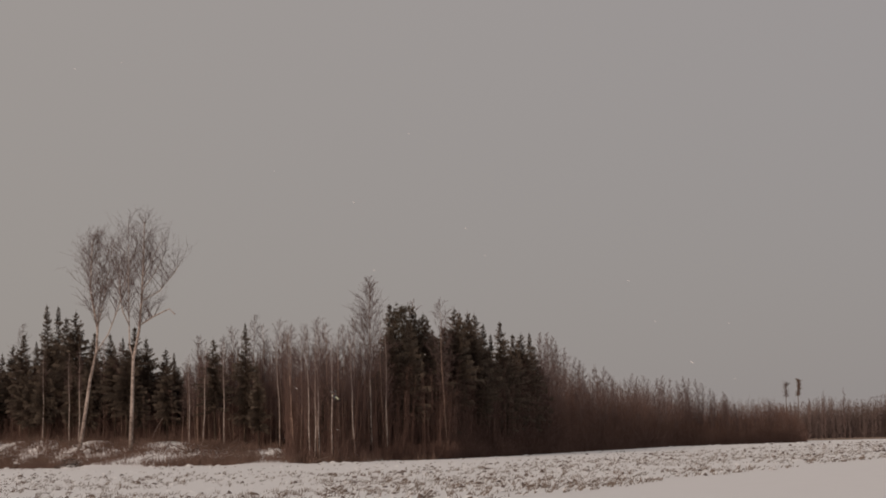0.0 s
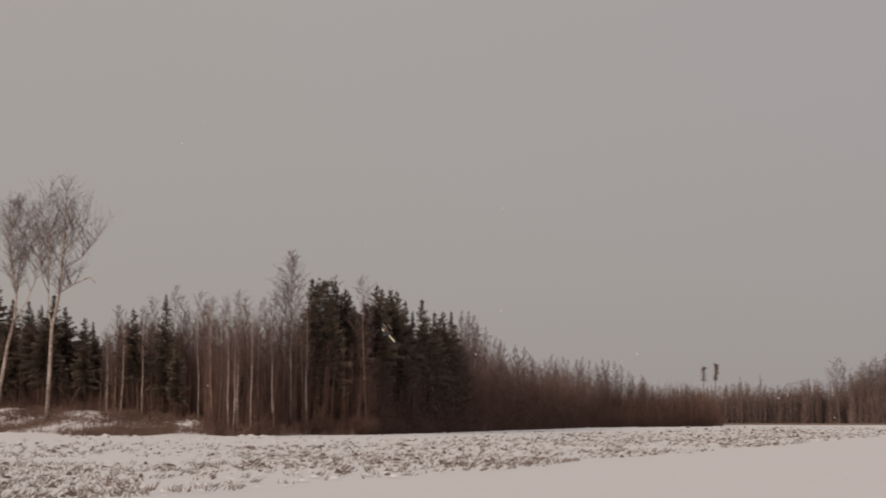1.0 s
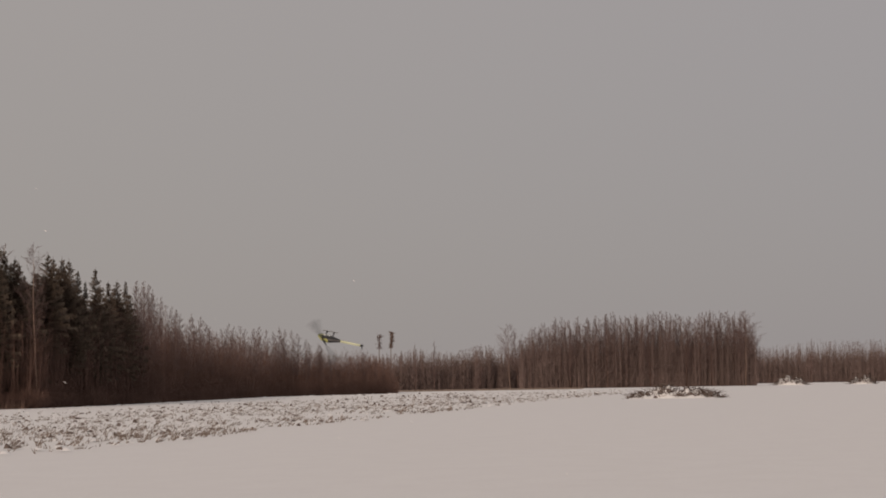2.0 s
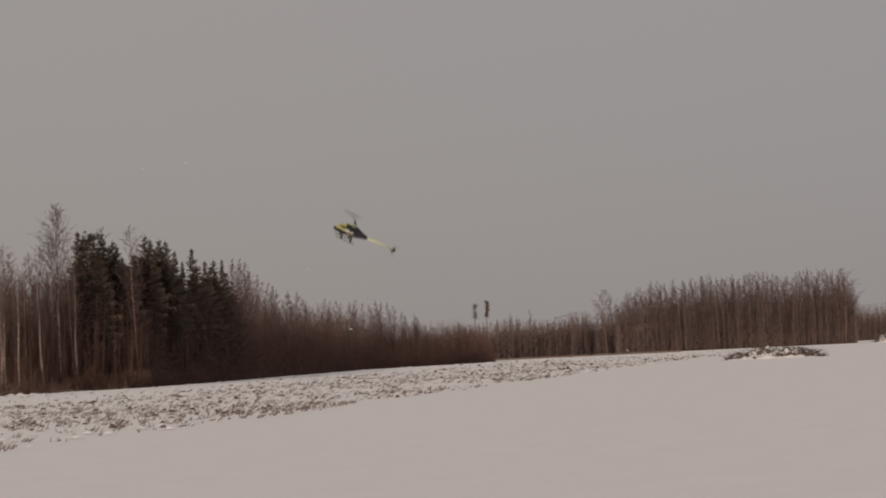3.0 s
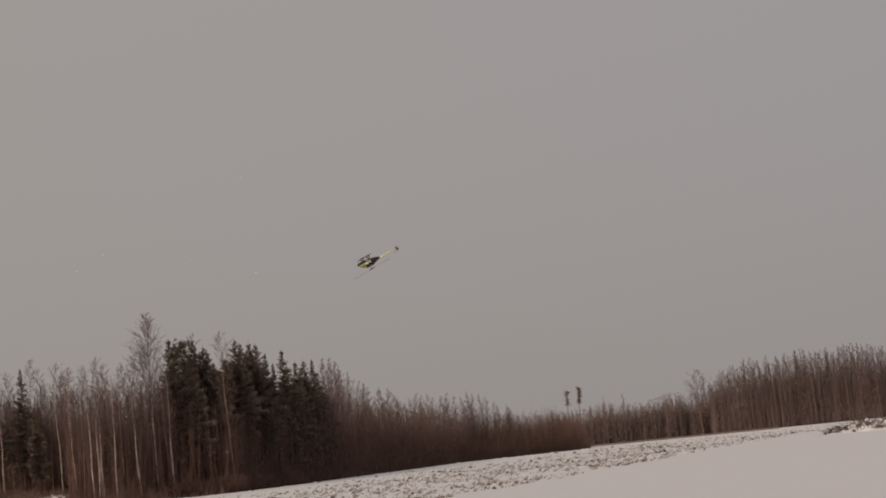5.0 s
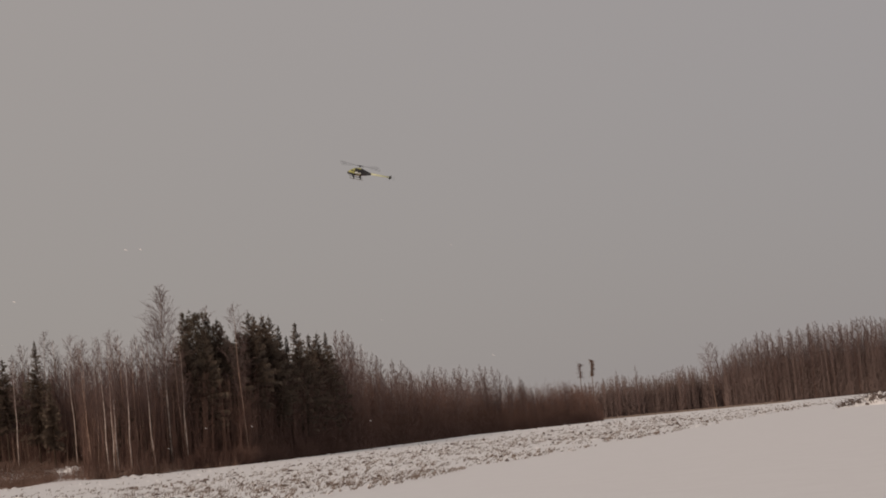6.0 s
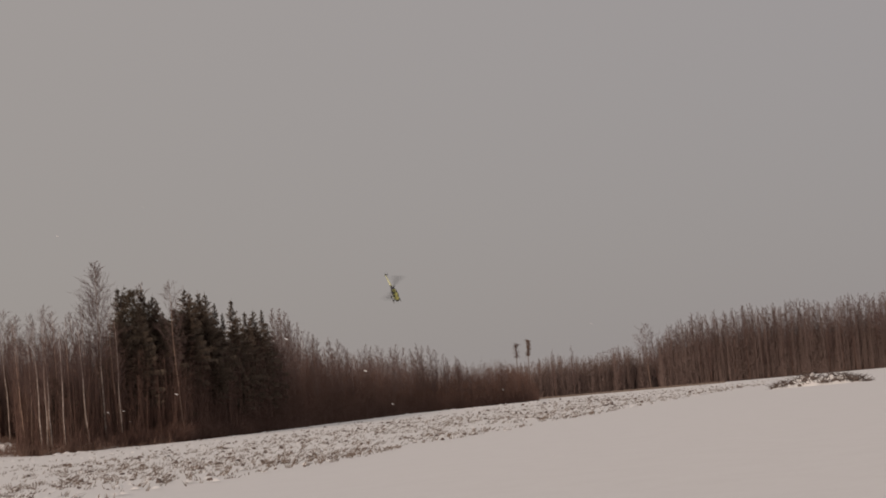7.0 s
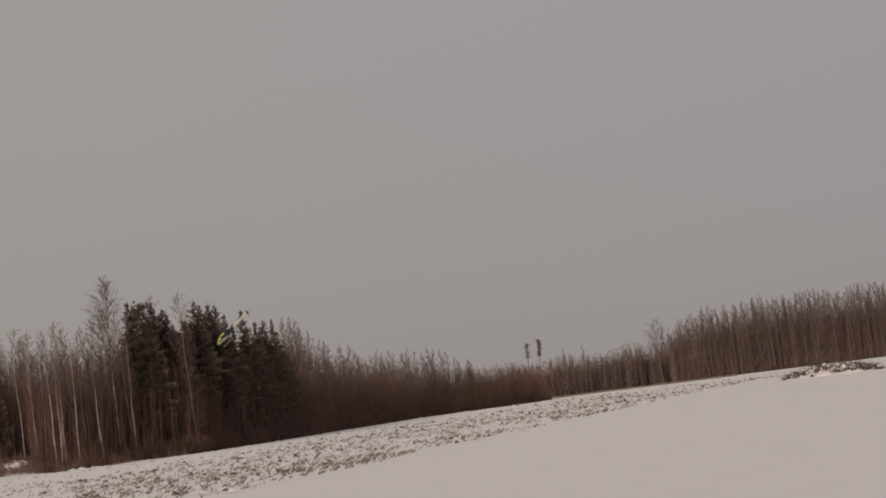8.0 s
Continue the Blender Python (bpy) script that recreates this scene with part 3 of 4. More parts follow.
# ---- far woods ----
def far_trees(name, label, azs, dist, tops, count, seed, depth=30, mat=None, twig=0.075, low=0.66):
    """A crowd of thin leafless trees, too far or too dense to tell apart. dist: metres, or a table by heading."""
    rng = random.Random(seed)
    s = Soup()
    for n in range(count):
        az = rng.uniform(*azs)
        d = (lerp_table(dist, az) if isinstance(dist, list) else dist) + rng.random() * depth
        x, y, z = spot(az, d)
        h = (d * math.tan(radians(lerp_table(tops, az))) + 1.7 - z) * (low + (1.06 - low) * rng.random() ** 0.7)
        p = Vector((x, y, z))
        r = twig * rng.uniform(0.3, 0.9)
        s.tube([p, p + Vector((rng.gauss(0, 0.2), 0, h))], [r, 0.02], 3, cap=False)
        for k in range(20):
            f = rng.random() ** 1.2
            a = p + Vector((0, 0, h * f * 0.99))
            w = rng.uniform(0, 6.28)
            ln = (0.45 + 1.7 * (1 - f)) * rng.uniform(0.5, 1.2)
            s.spike(a, a + Vector((math.cos(w) * ln * 0.7, math.sin(w) * ln * 0.7, ln * rng.uniform(0.3, 1.2))), twig)
    for n in range(count * 12):
        az = rng.uniform(*azs)
        d = (lerp_table(dist, az) if isinstance(dist, list) else dist) + 3 + rng.random() * depth
        x, y, z = spot(az, d)
        h = (d * math.tan(radians(lerp_table(tops, az))) + 1.7 - z) * (0.35 + 0.5 * rng.random())
        s.spike((x, y, z), (x + rng.gauss(0, 0.04) * h, y, z + h), twig * rng.uniform(0.6, 1.5))
    tagged(new(name, s.mesh(name, mat or HAZED_TWIGS)), label, "woods", kind="stuff")


RIGHT_TOPS = [(12.6, 1.0), (13.07, 1.9), (13.5, 1.5), (13.87, 1.85), (14.16, 1.9), (14.54, 2.08), (15.07, 2.18), (15.68, 2.05), (16.02, 2.18), (16.6, 2.22), (18.8, 2.25),
              (20.5, 2.2), (20.95, 2.15), (21.2, 1.75), (21.42, 1.0)]


def build_far_woods():
    far_trees("far_woods", "distant brown leafless woods beyond the field", (8.3, 32), [(8, 470), (13, 510), (20, 700), (32, 760)],
              [(8, 1.0), (9.2, 1.04), (9.87, 1.15), (11.1, 1.03), (11.7, 1.17), (12.1, 1.25), (12.6, 1.17), (21, 1.1), (21.6, 1.02), (22.4, 1.12), (23, 1.2), (32, 1.2)],
              2800, 3, twig=0.1)
    rng = random.Random(17)
    proto = [bare_tree("aspen", "leafless aspen in a grove across the field", BRUSH, seed=s, height=17, start=0.15, spread=3.2, radius=0.09,
                       twig=0.017, limbs=56, twigs=6, rise=1.8, taper=0.85) for s in (61, 62, 63)]
    round_tree = bare_tree("aspen", "round-crowned leafless tree beside the grove", GREY_BARK, seed=64, height=17, start=0.35, spread=5.5, radius=0.16,
                           limbs=70, twigs=6, twig=0.02, rise=0.9)
    for n in range(110):
        az = 13.3 + 8.0 * (n + rng.random()) / 110
        d = 470 + rng.random() * 14
        h = height_for(az, d, lerp_table(RIGHT_TOPS, az) * (0.82 + 0.22 * rng.random() ** 0.7))
        stand(rng.choice(proto), az, d, h, 17.0, rng, 0.8, 1.2)["group"] = "grove across the field"
    stand(round_tree, 20.9, 469, height_for(20.9, 469, 2.22), 17.0, rng, 0.5)["label"] = "broad leafless tree at the end of the grove"
    stand(round_tree, 13.07, 470, height_for(13.07, 470, 1.93), 17.0, rng, 0.5)
    for az, el, d in ((10.52, 1.45, 478), (9.87, 1.38, 480), (12.06, 1.32, 500), (8.1, 1.15, 450), (23.02, 1.3, 690)):
        stand(proto[1], az, d, height_for(az, d, el), 17.0, rng, 0.3, 1.0)["label"] = "lone leafless tree above the distant woods"
    for o in proto + [round_tree]:
        for c in o.children_recursive:
            bpy.data.objects.remove(c)
        bpy.data.objects.remove(o)
    far_trees("grove_thicket", "dense leafless grove of young trees behind its edge", (13.4, 21.25), 468, [(a, e * 0.9) for a, e in RIGHT_TOPS], 900, 4, 28)
    far_trees("wood_interior", "dense leafless trees deeper inside the wood", (-21, 9.0), [(a, d + 16) for a, d in EDGE],
              [(a, 0.36 * lerp_table(DENSE, a) + 0.6 * e) for a, e in TOPS], 3000, 6, 34, BRUSH, 0.03, 0.55)
    verge = Soup()
    for n in range(2600):
        p = heading(rng.uniform(9.2, 15.5)) * rng.uniform(402, 466)
        verge.spike(p, p + Vector((rng.gauss(0, 0.3), 0, rng.uniform(0.2, 0.5))), 0.09)
    tagged(new("grass_verge", verge.mesh("grass_verge", STRAW)), "strip of pale dry grass along the field's far end", "grass", kind="stuff")
    # two half-dead trunks that overtop the corner of the wood
    snag(8.67, 1.70, 1.20, 71, False)
    snag(9.05, 1.80, 1.25, 72, True)


def snag(az, top, low, seed, bent):
    """A bare stem with a ragged tuft at its head; the bent one nods over."""
    rng = random.Random(seed)
    d = 372
    h, b = height_for(az, d, top), height_for(az, d, low)
    nod = [(0, 0), (0.15, b * 0.6), (0.1, b), (0.35, b + (h - b) * 0.5), (0.45, b + (h - b) * 0.9), (0.1, h)] if bent else \
        [(0, 0), (-0.1, b * 0.6), (0.05, b), (0.1, b + (h - b) * 0.6), (0.15, h)]
    pts = [Vector((x, 0, z)) for x, z in nod]
    stem, tuft = Soup(), Soup()
    stem.tube(pts, [0.12, 0.10, 0.08] + [0.06] * (len(pts) - 4) + [0.03], 6)
    for n in range(210 if bent else 120):
        z = b + (h - b) * rng.random()
        k = max(i for i in range(2, len(pts) - 1) if pts[i].z <= z)
        p = pts[k].lerp(pts[k + 1], (z - pts[k].z) / (pts[k + 1].z - pts[k].z))
        reach = rng.uniform(0.15, 0.6) if bent else rng.uniform(0.3, 1.3) * (0.75 + 0.5 * noise.noise((p.z * 1.4, 2.0, seed)))
        w = rng.uniform(0, 6.28)
        q = p + Vector((math.cos(w) * reach, math.sin(w) * reach, rng.uniform(-0.5, 0.6) * reach))
        tuft.spike(p, q, 0.06 if bent else 0.028)
        for t in range(3):
            a = p.lerp(q, rng.uniform(0.3, 1))
            tuft.spike(a, a + Vector((rng.gauss(0, 0.22), rng.gauss(0, 0.2), rng.gauss(0, 0.22))), 0.045 if bent else 0.03)
    ob = tagged(new("snag"), "bare stem with a dark nodding tuft at its head" if bent else "spindly half-dead tree with a ragged thin top", "tree")
    part("trunk", smooth(stem.mesh("trunk", GREY_BARK)), ob)
    part("crown", tuft.mesh("crown", GREY_BARK if bent else TWIG), ob, "ragged tuft of dead twigs")
    x, y, z = spot(az, d)
    ob.matrix_world = pose(x, y, z - 0.05)


# ---- piles and bank litter ----
def brush_pile(az, d, length, height, seed):
    rng = random.Random(seed)
    c = heading(az) * d
    ob = tagged(new("brush_pile"), "snow-covered heap of cut branches and stones in the field", "pile", "brush piles")
    ob.location = (c.x, c.y, 0)
    ob.rotation_euler = (0, 0, -radians(az))

    def mound(x, y):
        f, g = x / (length / 2), y / 1.7
        body = max(0.0, 1 - f * f) ** 0.6 * max(0.0, 1 - g * g) ** 0.8
        return height * 0.55 * body * (0.7 + 0.75 * noise.noise((x * 0.7, y * 0.8, seed)) + 0.6 * noise.noise((x * 2.1, y * 2.3, seed + 3.0))) - 0.04

    snow, sticks = Soup(), Soup()
    nx, ny = 56, 20
    for i in range(nx + 1):
        for j in range(ny + 1):
            x, y = (i / nx - 0.5) * length * 1.04, (j / ny - 0.5) * 3.6
            snow.v.append(Vector((x, y, mound(x, y))))
    for i in range(nx):
        for j in range(ny):
            a = i * (ny + 1) + j
            snow.f.append((a, a + ny + 1, a + ny + 2, a + 1))
    part("snow_cover", smooth(snow.mesh("snow_cover", PATCHY_SNOW)), ob, "lumpy patchy snow cover")
    for k in range(760):
        x = rng.choice((-0.44, -0.40, -0.3, -0.12, -0.05, 0.08, 0.18, 0.26, 0.34, 0.44, 0.47)) * length + rng.gauss(0, length * 0.04)
        y = rng.uniform(-1.5, 0.6)
        a = Vector((x, y, max(0, mound(x, y)) - 0.05))
        b = a + Vector((rng.gauss(0, 0.5), rng.gauss(-0.1, 0.3), rng.uniform(0.05, 0.6))) * height * 0.5
        sticks.spike(a, b, rng.uniform(0.025, 0.055))
    part("brushwood", sticks.mesh("brushwood", DEADWOOD), ob, "tangle of bare dark twigs")["kind"] = "stuff"
    log = Soup()
    x = -0.12 * length
    log.tube([(x - 0.9, 0.2, height * 0.55), (x, 0.3, height * 0.72), (x + 0.5, 0.3, height * 0.66)], [0.05, 0.07, 0.05], 6)
    log.tube([(x - 0.6, 0.2, height * 0.2), (x - 0.55, 0.2, height * 0.62)], [0.06, 0.05], 5)
    part("log", log.mesh("log", DEADWOOD), ob, "bare grey log on top of the heap")
    for f in (-0.28, -0.2, -0.14, -0.05, 0.06, 0.17, 0.26, 0.33, 0.4):
        w = rng.uniform(0.2, 0.42)
        stone = Soup()
        stone.lump((0, 0, 0), (w, w * 0.8, w * 0.9), rng, 0.25)
        y = rng.uniform(-1.35, -1.0)
        part("stone", stone.mesh("stone", SOIL), ob, "dark bare stone").location = (f * length, y, max(0, mound(f * length, y)))


def build_bank_litter():
    rng = random.Random(23)
    grass, logs, snow = Soup(), Soup(), Soup()
    for n in range(11000):
        az = rng.uniform(-19, -3)
        e = lerp_table(EDGE, az)
        d = e + rng.uniform(-1.5, 16) * (1 if az < -8 else 0.35)
        x, y, z = spot(az, d)
        if noise.noise((x * 0.16, y * 0.3, 2.0)) < (d - e) * 0.035 - 0.3 + 0.6 * (rng.random() - 0.5):
            continue
        if az > -9 and rng.random() < 0.7:
            continue
        h = rng.uniform(0.3, 1.1) * (1.3 if d < e + 3 else 1)
        for k in range(4):
            p = Vector((x + rng.gauss(0, 0.25), y, z))
            grass.spike(p, p + Vector((rng.gauss(0, 0.3), rng.gauss(0, 0.2), h * rng.uniform(0.6, 1))), 0.03)
    for n in range(420):
        az = rng.uniform(-19, -5.5)
        d = lerp_table(EDGE, az) + rng.uniform(-2, 9)
        x, y, z = spot(az, d)
        w = rng.uniform(0.15, 0.55)
        snow.lump((x, y, z - 0.05), (w, w * 0.7, w * rng.uniform(0.3, 0.7)), rng, 0.35)
    for n in range(110):
        az = rng.uniform(-19, -3)
        d = lerp_table(EDGE, az) + rng.uniform(-1, 12)
        x, y, z = spot(az, d)
        ln = rng.uniform(1, 4)
        logs.tube([(x, y, z + 0.1), (x + rng.uniform(-1, 1) * ln, y + rng.uniform(-0.3, 0.3), z + rng.uniform(0.1, 0.8) * ln * 0.6)],
                  [0.06, 0.025], 4)
    tagged(new("dry_weeds", grass.mesh("dry_weeds", WEEDS)), "dry reddish-brown weeds on the rough bank", "weeds", kind="stuff")
    tagged(new("snow_mounds", smooth(snow.mesh("snow_mounds", SNOW))), "snow lumps among weeds on the bank", "snow", kind="stuff")
    tagged(new("fallen_branches", logs.mesh("fallen_branches", DEADWOOD)), "fallen grey branches lying on the bank", "branches", kind="stuff")


# ---- the model helicopter ----
def bm_mesh(name, bm, *mats):
    me = bpy.data.meshes.new(name)
    bm.to_mesh(me)
    bm.free()
    for m in mats:
        me.materials.append(m)
    return me


def loft(sections, sides=14):
    """A closed hull through oval sections: x, half width, half height, centre z."""
    bm = bmesh.new()
    rings = []
    for x, w, h, z in sections:
        rings.append([bm.verts.new((x, w * math.cos(a), z + h * math.sin(a))) for a in (2 * math.pi * k / sides for k in range(sides))])
    for r, s in zip(rings, rings[1:]):
        for k in range(sides):
            bm.faces.new((r[k], s[k], s[(k + 1) % sides], r[(k + 1) % sides]))
    bm.faces.new(rings[0])
    bm.faces.new(list(reversed(rings[-1])))
    bmesh.ops.recalc_face_normals(bm, faces=bm.faces)
    return bm


def fan(radius, root, spread, thick):
    """The arc that one fast blade sweeps while the shutter is open."""
    s = Soup()
    n = 8
    for z in (-thick, thick):
        for k in range(n + 1):
            a = radians(spread) * (k / n - 0.5)
            s.v += [Vector((root * math.cos(a), root * math.sin(a), z)), Vector((radius * math.cos(a), radius * math.sin(a), z))]
    m = 2 * (n + 1)
    for k in range(n):
        a = 2 * k
        s.f += [(a, a + 2, a + 3, a + 1), (m + a, m + a + 1, m + a + 3, m + a + 2), (a + 1, a + 3, m + a + 3, m + a + 1), (a, m + a, m + a + 2, a + 2)]
    s.f += [(0, 1, m + 1, m), (m - 2, 2 * m - 2, 2 * m - 1, m - 1)]
    return s


def build_helicopter():
    heli = tagged(new("model_helicopter"), "yellow and black radio-controlled model helicopter flying aerobatics", "helicopter")
    # teardrop fuselage shell, painted yellow over black
    outline = [(0.335, 0.012, -0.055, -0.07), (0.325, 0.035, -0.03, -0.088), (0.29, 0.06, 0.005, -0.10), (0.23, 0.08, 0.055, -0.108),
               (0.16, 0.09, 0.10, -0.11), (0.08, 0.092, 0.13, -0.108), (0.0, 0.088, 0.142, -0.104), (-0.08, 0.078, 0.132, -0.094),
               (-0.16, 0.065, 0.105, -0.078), (-0.24, 0.05, 0.075, -0.055), (-0.32, 0.036, 0.05, -0.03), (-0.42, 0.024, 0.034, -0.002)]
    sections = []
    for p, q in zip(outline, outline[1:]):
        for k in range(3):
            x, w, hi, lo = (u + (v - u) * k / 3 for u, v in zip(p, q))
            sections.append((x, w, (hi - lo) / 2, (hi + lo) / 2))
    x, w, hi, lo = outline[-1]
    sections.append((x, w, (hi - lo) / 2, (hi + lo) / 2))
    me = smooth(bm_mesh("fuselage", loft(sections, 28), YELLOW, BLACK, WHITE, BELLY))
    for p in me.polygons:
        c = p.center
        if c.z < -0.052:
            p.material_index = 1 if c.x > 0.10 or c.x < -0.2 else 3
        elif c.x > 0.14:
            p.material_index = 1 if c.z < -0.025 or 0.03 < c.z < 0.055 and abs(c.y) > 0.03 else 0
        elif c.x > -0.06:
            p.material_index = 0 if c.z < -0.035 or c.z > 0.12 else 2 if -0.01 < c.z < 0.015 + 0.2 * c.x else 1
        else:
            p.material_index = 1
    part("fuselage", me, heli, "glossy yellow shell with black stripes and windows")
    boom = Soup()
    boom.tube([(-0.36, 0, 0.016), (-0.95, 0, 0.02)], [0.032, 0.024], 10)
    part("tail_boom", smooth(boom.mesh("tail_boom", PALE_YELLOW)), heli, "slim pale yellow tail boom")
    fin = Soup()
    fin.v = [Vector(p) for p in ((-0.89, -0.004, 0.03), (-0.96, -0.004, 0.03), (-0.99, -0.004, 0.075), (-0.96, -0.004, 0.075),
                                 (-0.96, -0.004, -0.05), (-0.93, -0.004, -0.045))]
    fin.v += [p + Vector((0, 0.008, 0)) for p in fin.v]
    fin.f = [(0, 1, 2, 3), (6, 9, 8, 7), (0, 5, 4, 1), (6, 7, 10, 11)] + [(a, b, b + 6, a + 6) for a, b in ((1, 2), (2, 3), (3, 0), (0, 5), (5, 4), (4, 1))]
    part("tail_fin", fin.mesh("tail_fin", BLACK), heli, "black swept tail fin")
    box = Soup()
    box.tube([(-0.93, 0, 0.02), (-0.99, 0, 0.02)], [0.028, 0.022], 8)
    box.tube([(-0.96, 0, 0.02), (-0.96, 0.055, 0.02)], [0.01, 0.01], 6)
    part("tail_gearbox", box.mesh("tail_gearbox", BLACK), heli)
    for side in (-1, 1):
        skid = Soup()
        y = 0.105 * side
        skid.tube([(0.25, y, -0.165), (0.21, y, -0.182), (-0.13, y, -0.182), (-0.16, y, -0.175)], [0.011] * 4, 7)
        part("skid", smooth(skid.mesh("skid", SKID_GREY)), heli, "pale grey landing skid")
    for x in (0.13, -0.07):
        strut = Soup()
        strut.tube([(x, -0.105, -0.18), (x, -0.085, -0.15), (x, -0.03, -0.09), (x, 0.03, -0.09), (x, 0.085, -0.15), (x, 0.105, -0.18)], [0.02] * 6, 6)
        part("landing_strut", smooth(strut.mesh("landing_strut", BLACK)), heli)
    mast = Soup()
    mast.tube([(0, 0, 0.08), (0, 0, 0.205)], [0.008, 0.008], 8)
    part("mast", mast.mesh("mast", STEEL), heli, "thin steel rotor mast")
    rotor = part("main_rotor", None, heli)
    hub = Soup()
    hub.tube([(0, 0, -0.02), (0, 0, 0.02)], [0.025, 0.02], 8)
    hub.tube([(-0.09, 0, 0), (0.09, 0, 0)], [0.014, 0.014], 6)
    part("rotor_hub", hub.mesh("rotor_hub", BLACK), rotor)
    blade = Soup()
    for k, arc in enumerate((52, 40, 28, 16)):
        layer = fan(0.62 - 0.03 * k, 0.09, arc, 0.001)
        base = len(blade.v)
        blade.v += [p + Vector((0, 0, 0.004 * k)) for p in layer.v]
        blade.f += [tuple(i + base for i in f) for f in layer.f]
    blade = blade.mesh("rotor_blade", WHIRL)
    for a in (0, 180):
        part("rotor_blade", blade, rotor, "dark rotor blade blurred by its speed").rotation_euler = (0, 0, radians(a))
    tail = part("tail_rotor", None, heli)
    knob = Soup()
    knob.tube([(0, 0, -0.01), (0, 0, 0.01)], [0.014, 0.014], 7)
    part("tail_hub", knob.mesh("tail_hub", BLACK), tail)
    tblade = fan(0.13, 0.015, 80, 0.001).mesh("tail_blade", WHIRL)
    for a in (0, 180):
        part("tail_blade", tblade, tail, "small tail blade blurred by its speed").rotation_euler = (0, 0, radians(a))
    return heli, rotor, tail


def build_snowflakes():
    """Wind-blown flakes between the viewer and the wood, drawn out by their speed."""
    rng = random.Random(77)
    drift = Vector((2.4, -0.4, -1.5))
    flakes = []
    s = Soup()
    s.tube([(-0.5, 0, 0), (-0.3, 0, 0), (0, 0, 0), (0.3, 0, 0), (0.5, 0, 0)], [0.02, 0.1, 0.13, 0.1, 0.02], 6)
    me = smooth(s.mesh("snowflake", SNOW))
    turn = drift.to_track_quat("X", "Z").to_matrix().to_4x4()
    for n in range(46):
        ob = tagged(new("snowflake", me), "white snowflake drifting on the wind", "snowflake", "falling snowflakes")
        size = rng.uniform(0.018, 0.038)
        ob.scale = (size, size * rng.uniform(0.7, 1.2), size * rng.uniform(0.7, 1.2))
        when = rng.uniform(-0.5, 8.5)
        at = EYE + heading(rng.uniform(-8, 12), rng.uniform(-0.6, 2.8)) * rng.uniform(14, 24)
        flakes.append((ob, [(t, Matrix.Translation(at + drift * (t - when)) @ turn) for t in (0.0, 8.0)]))
    return flakes


